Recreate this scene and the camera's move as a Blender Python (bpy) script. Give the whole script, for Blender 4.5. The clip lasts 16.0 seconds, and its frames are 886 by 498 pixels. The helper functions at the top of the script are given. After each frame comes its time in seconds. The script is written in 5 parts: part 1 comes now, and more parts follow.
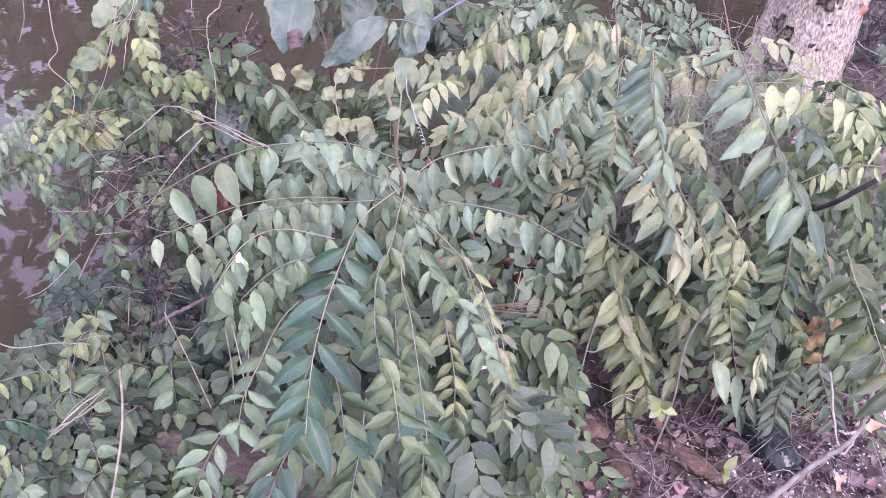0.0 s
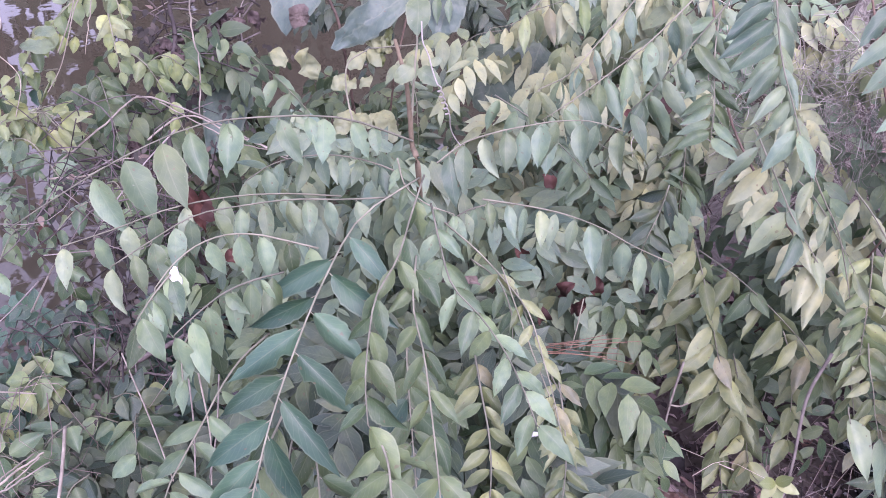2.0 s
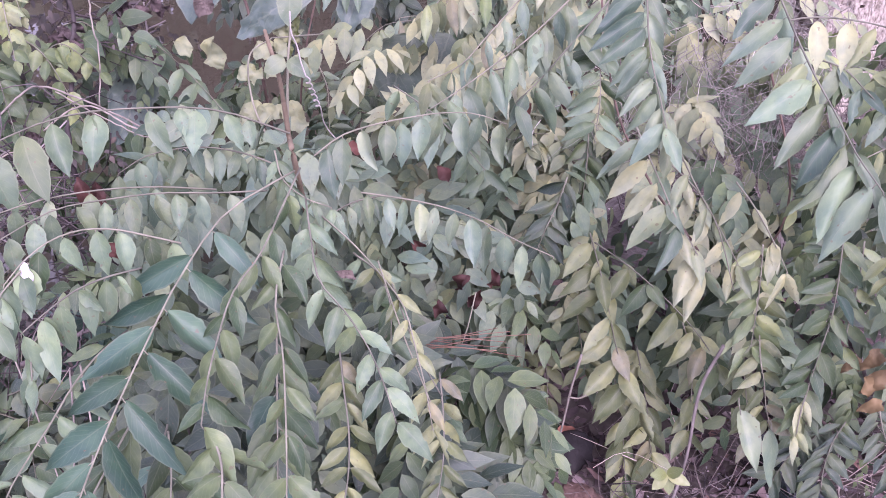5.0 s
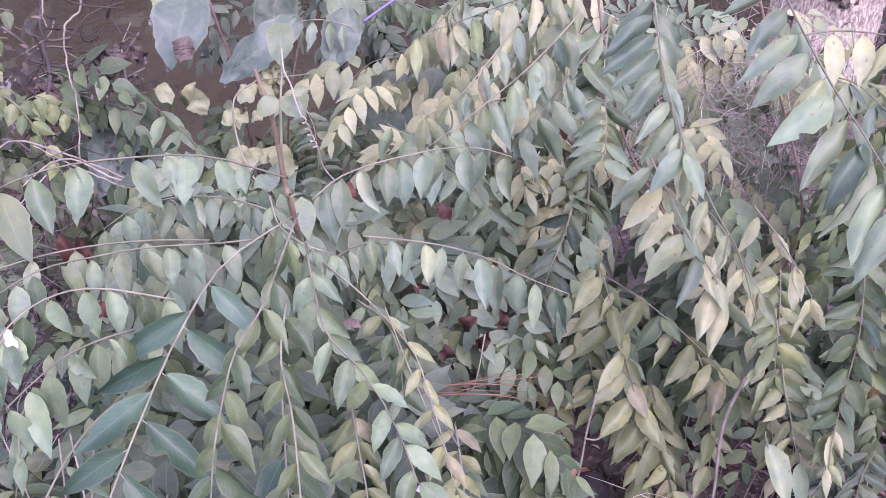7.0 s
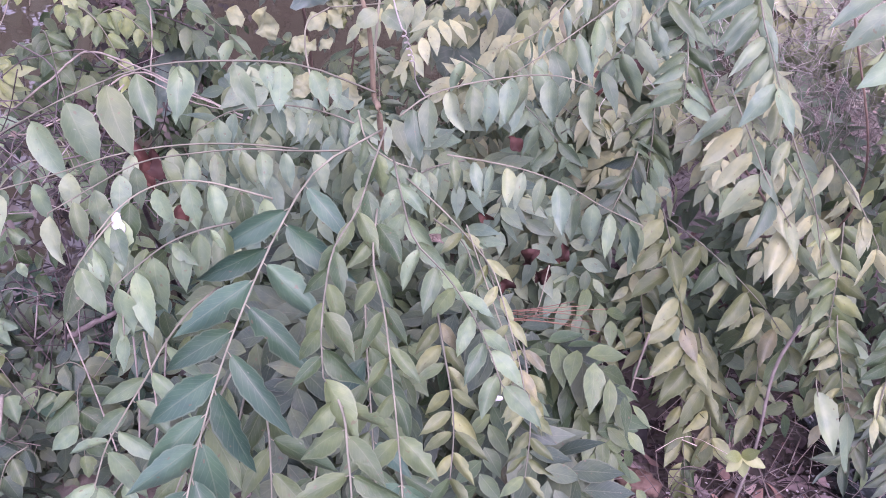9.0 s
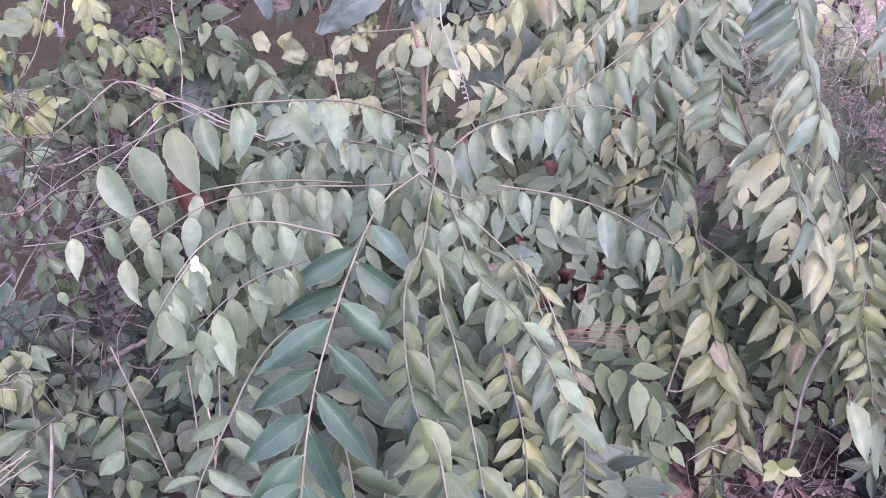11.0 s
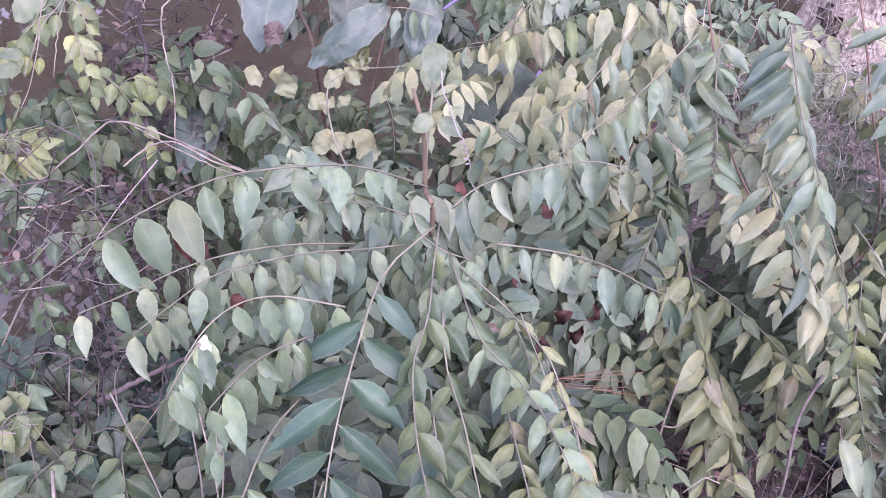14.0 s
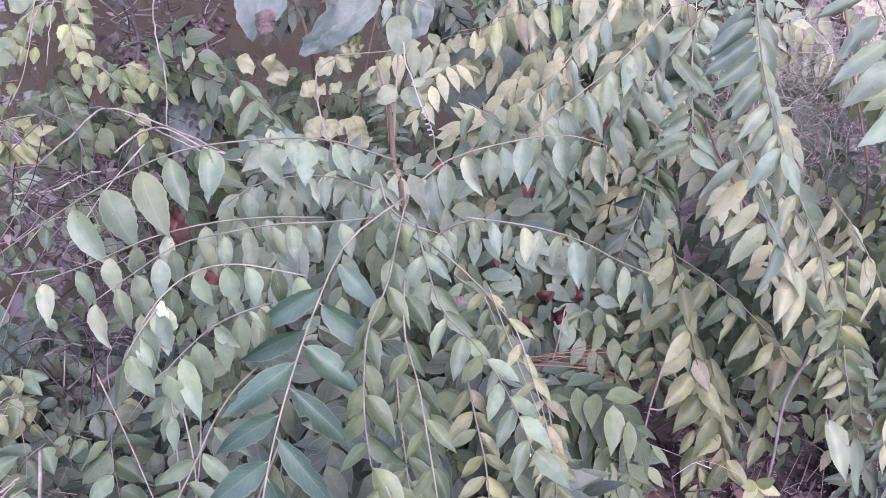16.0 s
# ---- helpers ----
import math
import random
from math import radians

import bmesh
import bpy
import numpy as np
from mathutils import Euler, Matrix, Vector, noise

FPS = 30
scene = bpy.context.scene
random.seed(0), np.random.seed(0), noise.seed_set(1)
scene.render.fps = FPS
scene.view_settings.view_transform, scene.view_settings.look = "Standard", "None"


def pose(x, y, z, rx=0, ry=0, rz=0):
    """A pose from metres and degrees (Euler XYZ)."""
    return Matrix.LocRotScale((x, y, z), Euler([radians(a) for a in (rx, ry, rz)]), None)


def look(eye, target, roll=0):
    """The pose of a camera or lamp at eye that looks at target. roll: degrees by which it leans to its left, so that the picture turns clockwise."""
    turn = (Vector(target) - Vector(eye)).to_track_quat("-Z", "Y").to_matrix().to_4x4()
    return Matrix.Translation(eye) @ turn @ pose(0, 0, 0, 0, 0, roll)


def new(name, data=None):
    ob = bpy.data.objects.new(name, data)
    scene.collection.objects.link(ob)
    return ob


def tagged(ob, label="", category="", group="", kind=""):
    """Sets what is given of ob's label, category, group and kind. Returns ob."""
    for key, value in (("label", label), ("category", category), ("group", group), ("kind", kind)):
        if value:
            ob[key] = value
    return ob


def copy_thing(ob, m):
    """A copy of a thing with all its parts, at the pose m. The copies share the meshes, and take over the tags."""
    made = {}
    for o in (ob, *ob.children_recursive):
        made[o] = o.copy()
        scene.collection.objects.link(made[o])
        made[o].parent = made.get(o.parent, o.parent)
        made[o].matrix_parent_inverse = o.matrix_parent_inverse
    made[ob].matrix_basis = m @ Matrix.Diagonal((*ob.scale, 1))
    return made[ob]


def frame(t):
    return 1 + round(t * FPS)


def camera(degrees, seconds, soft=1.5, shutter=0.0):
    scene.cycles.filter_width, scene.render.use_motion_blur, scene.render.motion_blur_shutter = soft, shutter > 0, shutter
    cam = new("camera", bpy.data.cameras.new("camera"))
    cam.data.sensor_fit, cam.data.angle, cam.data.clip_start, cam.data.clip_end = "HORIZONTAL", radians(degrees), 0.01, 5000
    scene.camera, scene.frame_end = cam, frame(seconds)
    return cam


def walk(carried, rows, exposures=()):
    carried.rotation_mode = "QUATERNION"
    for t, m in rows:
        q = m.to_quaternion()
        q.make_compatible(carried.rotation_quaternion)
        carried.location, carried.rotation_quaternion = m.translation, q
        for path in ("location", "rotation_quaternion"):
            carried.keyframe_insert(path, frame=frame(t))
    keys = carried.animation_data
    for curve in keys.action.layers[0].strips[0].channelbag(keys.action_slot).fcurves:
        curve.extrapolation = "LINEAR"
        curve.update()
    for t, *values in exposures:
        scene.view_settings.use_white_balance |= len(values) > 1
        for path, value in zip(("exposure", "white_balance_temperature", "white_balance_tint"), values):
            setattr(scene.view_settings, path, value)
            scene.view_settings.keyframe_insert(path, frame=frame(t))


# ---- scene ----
cam = camera(49.26, 16.0, 0.5)
PATH = [
    (0, (-0.0108, -0.2805, 1.3481), (0.0560, 1.3201, 0.1508), 1.32),
    (0.5, (-0.0223, -0.2855, 1.3413), (0.0426, 1.3130, 0.1410), 1.84),
    (1, (-0.0024, -0.1209, 1.2003), (0.0184, 1.5001, 0.0289), 0.51),
    (1.5, (0.0106, -0.0006, 1.1054), (-0.0077, 1.6349, -0.0456), -0.59),
    (2, (0.0175, -0.0017, 1.1112), (-0.0189, 1.6479, -0.0190), -1.04),
    (2.5, (0.0341, -0.0112, 1.1051), (-0.0037, 1.6257, -0.0433), -0.15),
    (3, (0.0997, 0.0042, 1.1114), (0.2402, 1.6404, -0.0302), 1.52),
    (3.5, (0.1123, 0.0031, 1.1067), (0.2852, 1.6404, -0.0289), 1.50),
    (4, (0.1233, 0.0084, 1.1174), (0.3088, 1.6450, -0.0172), 0.01),
    (4.5, (0.0976, 0.0020, 1.1086), (0.2292, 1.6258, -0.0516), 0.03),
    (5, (0.0978, 0.0098, 1.1080), (0.1396, 1.6462, -0.0411), 0.33),
    (7.5, (0.0536, 0.0577, 1.0815), (0.1432, 1.7371, -0.0009), -2.02),
    (8, (0.0201, 0.0500, 1.0855), (0.1454, 1.7048, -0.0308), -0.81),
    (8.5, (0.0332, 0.0192, 1.0663), (0.0517, 1.6560, -0.0828), 0.39),
    (9, (0.0134, 0.0173, 1.0623), (0.0639, 1.6545, -0.0852), 1.55),
    (9.5, (-0.0021, 0.0074, 1.0715), (0.0492, 1.6581, -0.0566), 2.35),
    (10, (-0.0122, 0.0035, 1.0833), (0.0256, 1.6492, -0.0524), 0.97),
    (12.5, (-0.0941, 0.0315, 1.1351), (0.0270, 1.6597, -0.0199), 1.77),
    (13, (-0.0688, 0.0332, 1.1522), (0.0241, 1.6812, 0.0228), 0.55),
    (13.5, (-0.1054, 0.0370, 1.1611), (0.0434, 1.6735, 0.0209), 1.33),
    (14, (-0.0686, 0.0469, 1.1639), (0.0494, 1.6609, -0.0112), 0.97),
    (14.5, (-0.0538, 0.0690, 1.1915), (0.0583, 1.6592, -0.0161), 0.71),
    (15, (-0.0336, 0.0346, 1.1596), (0.0444, 1.6538, -0.0117), -0.18),
    (15.5, (-0.0448, 0.0210, 1.1367), (0.0473, 1.6585, -0.0080), -0.10),
    (16, (-0.0097, 0.0243, 1.1378), (0.0442, 1.6509, -0.0246), -0.59),
]
walk(cam, [(t, look(eye, target, roll)) for t, eye, target, roll in PATH], [(0.0, 1.53, 5880, 49), (1.5, 1.48, 5780, 49), (2.5, 1.46, 5800, 51), (4.0, 1.46, 5940, 56), (5.0, 1.46, 5890, 56), (9.0, 1.48, 5890, 57), (13.0, 1.51, 5830, 54), (16.0, 1.49, 5810, 54)])

# ---- world, sun ----
SUN_ELEVATION, SUN_TURN = 46.0, 160.0
world = bpy.data.worlds.new("overcast_sky")
scene.world = world
world.use_nodes = True
wn, wl = world.node_tree.nodes, world.node_tree.links
sky = wn.new("ShaderNodeTexSky")
sky.sky_type = "NISHITA"
sky.sun_disc = False
sky.sun_elevation = radians(SUN_ELEVATION)
sky.sun_rotation = radians(SUN_TURN)
sky.air_density, sky.dust_density, sky.ozone_density = 1.0, 1.5, 1.0
veil = wn.new("ShaderNodeMix")
veil.data_type = "RGBA"
veil.inputs[0].default_value = 0.6
veil.inputs[7].default_value = (7.5, 7.7, 7.9, 1)
wl.new(sky.outputs[0], veil.inputs[6])
wl.new(veil.outputs[2], wn["Background"].inputs[0])
wn["Background"].inputs[1].default_value = 0.15

sun = new("sun", bpy.data.lights.new("sun", "SUN"))
sun.data.energy, sun.data.angle, sun.data.color = 2.0, radians(45), (1.0, 0.965, 0.92)
a, e = radians(SUN_TURN), radians(SUN_ELEVATION)
sun.matrix_world = look((math.sin(a) * math.cos(e) * 9, math.cos(a) * math.cos(e) * 9, math.sin(e) * 9), (0, 0, 0))


# ---- materials ----
def material(name, roughness=0.6, specular=0.4):
    m = bpy.data.materials.new(name)
    m.use_nodes = True
    n, l = m.node_tree.nodes, m.node_tree.links
    b = n["Principled BSDF"]
    b.inputs["Roughness"].default_value = roughness
    b.inputs["Specular IOR Level"].default_value = specular
    return m, n, l, b


def ramp(n, stops):
    r = n.new("ShaderNodeValToRGB")
    el = r.color_ramp.elements
    while len(el) < len(stops):
        el.new(0.5)
    for item, (at, c) in zip(el, stops):
        item.position, item.color = at, (*c, 1)
    return r


def math_node(n, l, op, a, b=None, c=None):
    m = n.new("ShaderNodeMath")
    m.operation = op
    for i, v in enumerate((a, b, c)):
        if v is None:
            continue
        if isinstance(v, (int, float)):
            m.inputs[i].default_value = v
        else:
            l.new(v, m.inputs[i])
    return m.outputs[0]


def mix_colour(n, l, f, a, b, blend="MIX"):
    m = n.new("ShaderNodeMix")
    m.data_type, m.blend_type = "RGBA", blend
    for socket, v in ((m.inputs[0], f), (m.inputs[6], a), (m.inputs[7], b)):
        if isinstance(v, (int, float)):
            socket.default_value = v
        elif isinstance(v, tuple):
            socket.default_value = (*v, 1)
        else:
            l.new(v, socket)
    return m.outputs[2]


def noise_node(n, l, scale, detail=3.0, coords="Object"):
    c = n.new("ShaderNodeTexCoord")
    t = n.new("ShaderNodeTexNoise")
    t.inputs["Scale"].default_value, t.inputs["Detail"].default_value = scale, detail
    l.new(c.outputs[coords], t.inputs["Vector"])
    return t.outputs["Fac"]


def leaf_material(name, tones, vein, roughness=0.45, joined=False, spots=0.7):
    """Leaf blade with a paler midrib and side veins, a tone of its own for every leaf, yellowing and specks."""
    m, n, l, b = material(name, roughness, 0.33)
    if joined:
        rnd = n.new("ShaderNodeNewGeometry").outputs["Random Per Island"]
    else:
        rnd = n.new("ShaderNodeObjectInfo").outputs["Random"]
    step = 1.0 / (len(tones) - 1)
    tone = ramp(n, [(i * step, c) for i, c in enumerate(tones)])
    l.new(rnd, tone.inputs[0])
    uv = n.new("ShaderNodeUVMap")
    sep = n.new("ShaderNodeSeparateXYZ")
    l.new(uv.outputs[0], sep.inputs[0])
    u, v = sep.outputs[0], sep.outputs[1]
    across = math_node(n, l, "ABSOLUTE", math_node(n, l, "SUBTRACT", v, 0.5))
    rib = math_node(n, l, "LESS_THAN", across, 0.022)
    wave = math_node(n, l, "SINE", math_node(n, l, "MULTIPLY", math_node(n, l, "SUBTRACT", u, math_node(n, l, "MULTIPLY", across, 0.55)), 58.0))
    side = math_node(n, l, "GREATER_THAN", wave, 0.9)
    veins = math_node(n, l, "MAXIMUM", math_node(n, l, "MULTIPLY", rib, 0.17), math_node(n, l, "MULTIPLY", side, 0.07))
    margin = math_node(n, l, "MULTIPLY", math_node(n, l, "GREATER_THAN", across, 0.45), 0.19)
    veins = math_node(n, l, "MAXIMUM", veins, margin)
    k = 22.0 if joined else 1.0
    where = n.new("ShaderNodeTexCoord").outputs["Object"]
    shift = n.new("ShaderNodeVectorMath")
    l.new(where, shift.inputs[0])
    l.new(math_node(n, l, "MULTIPLY", rnd, 0.0 if joined else 40.0), shift.inputs[1])
    shift.operation = "ADD"

    def grain(scale, detail):
        t = n.new("ShaderNodeTexNoise")
        t.inputs["Scale"].default_value, t.inputs["Detail"].default_value = scale * k, detail
        l.new(shift.outputs[0], t.inputs["Vector"])
        return t.outputs["Fac"]

    mottle = grain(5.0, 4.0)
    soft = ramp(n, [(0.32, (0.80, 0.85, 0.90)), (0.68, (1.18, 1.14, 1.05))])
    l.new(mottle, soft.inputs[0])
    col = mix_colour(n, l, 0.85, tone.outputs[0], soft.outputs[0], "MULTIPLY")
    # younger tissue near the stalk is paler and yellower than the tip
    along = ramp(n, [(0.0, (1.13, 1.09, 0.94)), (0.45, (1.0, 1.0, 1.0)), (1.0, (0.92, 0.96, 1.0))])
    l.new(u, along.inputs[0])
    col = mix_colour(n, l, 1.0, col, along.outputs[0], "MULTIPLY")
    # yellowing in patches on some leaves
    patch = ramp(n, [(0.48, (0, 0, 0)), (0.80, (1, 1, 1))])
    l.new(grain(1.3, 1.5), patch.inputs[0])
    old = math_node(n, l, "GREATER_THAN", math_node(n, l, "FRACT", math_node(n, l, "MULTIPLY", rnd, 37.7)), 0.5)
    col = mix_colour(n, l, math_node(n, l, "MULTIPLY", math_node(n, l, "MULTIPLY", patch.outputs[0], old), spots), col, (1.42, 1.32, 0.80), "MULTIPLY")
    # a few dark specks and pale insect marks
    speck = ramp(n, [(0.75, (0, 0, 0)), (0.78, (1, 1, 1))])
    l.new(grain(19.0, 1.5), speck.inputs[0])
    col = mix_colour(n, l, math_node(n, l, "MULTIPLY", speck.outputs[0], 0.22), col, (0.34, 0.33, 0.27))
    brown = ramp(n, [(0.72, (0, 0, 0)), (0.74, (1, 1, 1))])
    l.new(grain(11.0, 1.0), brown.inputs[0])
    col = mix_colour(n, l, math_node(n, l, "MULTIPLY", brown.outputs[0], 0.6), col, (0.10, 0.07, 0.045))
    col = mix_colour(n, l, veins, col, vein)
    l.new(col, b.inputs["Base Color"])
    bump = n.new("ShaderNodeBump")
    bump.inputs["Strength"].default_value, bump.inputs["Distance"].default_value = 0.55, 0.002
    l.new(math_node(n, l, "ADD", mottle, math_node(n, l, "MULTIPLY", veins, -0.8)), bump.inputs["Height"])
    l.new(bump.outputs[0], b.inputs["Normal"])
    through_light = n.new("ShaderNodeBsdfTranslucent")
    l.new(col, through_light.inputs[0])
    both = n.new("ShaderNodeMixShader")
    both.inputs[0].default_value = 0.11
    l.new(b.outputs[0], both.inputs[1])
    l.new(through_light.outputs[0], both.inputs[2])
    l.new(both.outputs[0], n["Material Output"].inputs[0])
    return m


def rough_material(name, stops, scale=30.0, roughness=0.85, bump=0.5, depth=0.004, joined=False, detail=6.0):
    m, n, l, b = material(name, roughness, 0.25)
    f = noise_node(n, l, scale, detail)
    r = ramp(n, stops)
    l.new(f, r.inputs[0])
    col = r.outputs[0]
    if joined:
        rnd = n.new("ShaderNodeNewGeometry").outputs["Random Per Island"]
    else:
        rnd = n.new("ShaderNodeObjectInfo").outputs["Random"]
    own = ramp(n, [(0, (0.65, 0.65, 0.66)), (1, (1.3, 1.27, 1.22))])
    l.new(rnd, own.inputs[0])
    col = mix_colour(n, l, 0.8, col, own.outputs[0], "MULTIPLY")
    l.new(col, b.inputs["Base Color"])
    bn = n.new("ShaderNodeBump")
    bn.inputs["Strength"].default_value, bn.inputs["Distance"].default_value = bump, depth
    l.new(noise_node(n, l, scale * 3, 5.0), bn.inputs["Height"])
    l.new(bn.outputs[0], b.inputs["Normal"])
    return m


BLUE = [(0.018, 0.051, 0.034), (0.03, 0.065, 0.043), (0.039, 0.085, 0.059), (0.056, 0.108, 0.075)]
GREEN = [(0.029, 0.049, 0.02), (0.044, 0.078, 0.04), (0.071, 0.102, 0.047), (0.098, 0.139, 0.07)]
PALE = [(0.095, 0.118, 0.059), (0.139, 0.177, 0.104), (0.204, 0.223, 0.124), (0.244, 0.267, 0.157)]
YELLOW = [(0.072, 0.108, 0.054), (0.106, 0.148, 0.072), (0.149, 0.188, 0.088), (0.209, 0.248, 0.121)]
GREY = [(0.061, 0.094, 0.074), (0.074, 0.108, 0.087), (0.083, 0.122, 0.098), (0.098, 0.134, 0.111)]
SILVER = [(0.049, 0.085, 0.06), (0.099, 0.133, 0.077), (0.105, 0.161, 0.112), (0.174, 0.216, 0.137)]
OLIVE = [(0.067, 0.088, 0.039), (0.102, 0.127, 0.06), (0.143, 0.167, 0.085), (0.194, 0.222, 0.113)]
LEMON = [(0.14, 0.169, 0.081), (0.19, 0.22, 0.116), (0.22, 0.248, 0.139), (0.258, 0.284, 0.168)]
MID = [(0.06, 0.098, 0.059), (0.088, 0.131, 0.075), (0.115, 0.173, 0.108), (0.148, 0.212, 0.126)]
LIME = [(0.10, 0.13, 0.05), (0.13, 0.16, 0.065), (0.165, 0.195, 0.085), (0.21, 0.235, 0.11)]
DEEP = [(0.017, 0.033, 0.012), (0.024, 0.044, 0.015), (0.034, 0.053, 0.018), (0.048, 0.062, 0.023)]
WITHERING = [(0.107, 0.108, 0.063), (0.135, 0.135, 0.081), (0.167, 0.17, 0.104)]
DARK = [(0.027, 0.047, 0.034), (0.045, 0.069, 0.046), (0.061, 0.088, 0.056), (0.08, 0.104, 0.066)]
VEIN = (0.21, 0.225, 0.15)
SPOTS = dict(deep=1.0, green=0.35, mid=0.4, blue=0.3, olive=0.45, pale=0.3, silver=0.45, lemon=0.2, lime=0.5)
LEAF = {k: leaf_material("leaf_" + k, v, VEIN, 0.75 if k == "grey" else 0.45, spots=SPOTS.get(k, 0.7)) for k, v in
        dict(blue=BLUE, green=GREEN, pale=PALE, yellow=YELLOW, dark=DARK, grey=GREY, silver=SILVER, olive=OLIVE, lemon=LEMON, mid=MID, lime=LIME, deep=DEEP, withering=WITHERING).items()}
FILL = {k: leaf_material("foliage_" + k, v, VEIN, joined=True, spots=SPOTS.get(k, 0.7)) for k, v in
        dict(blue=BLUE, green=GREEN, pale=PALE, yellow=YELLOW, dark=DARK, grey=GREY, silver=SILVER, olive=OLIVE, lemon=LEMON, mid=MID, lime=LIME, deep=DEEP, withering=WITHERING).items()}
BROWN_STEM = rough_material("brown_green_stem", [(0.3, (0.12, 0.097, 0.062)), (0.7, (0.23, 0.185, 0.125))], 60)
RACHIS = rough_material("green_stalk", [(0.3, (0.095, 0.10, 0.072)), (0.7, (0.20, 0.198, 0.148))], 40)
TWIG = rough_material("brown_twig", [(0.3, (0.07, 0.05, 0.04)), (0.7, (0.16, 0.115, 0.09))], 60)
PALE_TWIG = rough_material("dry_pale_twig", [(0.3, (0.145, 0.132, 0.108)), (0.7, (0.28, 0.255, 0.21))], 60)
DARK_TWIG = rough_material("dark_twig", [(0.3, (0.025, 0.022, 0.022)), (0.7, (0.07, 0.06, 0.058))], 60)
SOIL = rough_material("bank_soil", [(0.25, (0.045, 0.039, 0.033)), (0.5, (0.090, 0.078, 0.068)), (0.75, (0.17, 0.150, 0.135))], 16, 0.95, 0.9, 0.012, detail=12.0)


# ---- building blocks ----
def part(name, bm, mat, parent, label="", smooth=True):
    me = bpy.data.meshes.new(name)
    bm.to_mesh(me)
    bm.free()
    for p in me.polygons:
        p.use_smooth = smooth
    me.materials.append(mat)
    ob = new(name, me)
    ob.parent = parent
    return tagged(ob, label)


def thing(name, place, label, category, group="", kind=""):
    ob = new(name)
    ob.location = place
    ob.empty_display_size = 0.05
    return tagged(ob, label, category, group, kind)


def spline(points, s):
    """A point on the smooth line through the given points, s from 0 to 1."""
    n = len(points) - 1
    x = min(max(s, 0.0), 1.0) * n
    i = min(int(x), n - 1)
    f = x - i
    p = [points[max(0, min(n, k))] for k in (i - 1, i, i + 1, i + 2)]
    if i == 0:
        p[0] = 2 * p[1] - p[2]
    if i == n - 1:
        p[3] = 2 * p[2] - p[1]
    return 0.5 * (2 * p[1] + (p[2] - p[0]) * f + (2 * p[0] - 5 * p[1] + 4 * p[2] - p[3]) * f * f + (3 * p[1] - p[0] - 3 * p[2] + p[3]) * f ** 3)


def tube(bm, points, r0, r1, steps=16, sides=5, rough=0.0):
    """A tapered stalk along a smooth line."""
    pts = [Vector(p) for p in points]
    rings = []
    for k in range(steps + 1):
        s = k / steps
        c = spline(pts, s)
        t = (spline(pts, s + 0.01) - spline(pts, s - 0.01)).normalized()
        if rough and 0 < k < steps:
            c = c + Vector([random.uniform(-rough, rough) for _ in range(3)])
        q = t.to_track_quat("Z", "Y")
        r = r0 + (r1 - r0) * s
        rings.append([bm.verts.new(c + q @ Vector((r * math.cos(a * math.tau / sides), r * math.sin(a * math.tau / sides), 0))) for a in range(sides)])
    for a, b in zip(rings, rings[1:]):
        for k in range(sides):
            bm.faces.new((a[k], a[(k + 1) % sides], b[(k + 1) % sides], b[k]))
    bm.faces.new(rings[-1])
    bm.faces.new(rings[0][::-1])


def blade_rows(segments, width, belly, tip):
    """Half widths of a leaf along its length."""
    out = []
    for k in range(segments + 1):
        s = k / segments
        w = (s ** belly) * ((1 - s) ** tip)
        out.append((s, w))
    top = max(w for _, w in out)
    return [(s, width * 0.5 * w / top) for s, w in out]


def add_blade(bm, uvl, m, length, width, belly=0.92, tip=1.4, fold=0.25, curl=0.15, wave=0.0, twist=0.0, segments=8, columns=4, phase=0.0, sickle=0.0, ragged=0.0, oblique=0.0, bites=()):
    """One leaf from its base along +x of the matrix m, its upper face towards +z."""
    rows = blade_rows(segments, width, belly, tip)
    grid = []
    for s, w in rows:
        w *= 1 + random.uniform(-ragged, ragged)
        line = []
        ends = w < 1e-6
        for j in range(1 if ends else columns + 1):
            v = 0.5 if ends else j / columns
            y = (v - 0.5) * 2 * w * (1 + (oblique if v > 0.5 else -oblique) * (1 - s))
            for where, half, deep in bites:
                if abs(s - abs(where)) < half and (v - 0.5) * where > 0:
                    y *= 1 - deep * math.sqrt(1 - ((s - abs(where)) / half) ** 2)
            z = fold * (0.35 * abs(y) + 0.65 * y * y / max(w, 1e-6)) - curl * s * s + wave * math.sin(9 * s + phase + (v > 0.5) * 1.7) * abs(v - 0.5) * 2
            a = twist * s
            p = Vector((s * (1 - 0.3 * curl * s), y * math.cos(a) - z * math.sin(a) * 0.3 + sickle * s * s, z + y * math.sin(a))) * length
            line.append((bm.verts.new(m @ p), (s, v)))
        grid.append(line)
    def face(*cs):
        f = bm.faces.new([c[0] for c in cs])
        for lp, c in zip(f.loops, cs):
            lp[uvl].uv = c[1]
    for a, b in zip(grid, grid[1:]):
        if len(a) == 1 and len(b) == 1:
            continue
        if len(a) == 1:
            for j in range(columns):
                face(a[0], b[j + 1], b[j])
        elif len(b) == 1:
            for j in range(columns):
                face(a[j], a[j + 1], b[0])
        else:
            for j in range(columns):
                face(a[j], a[j + 1], b[j + 1], b[j])


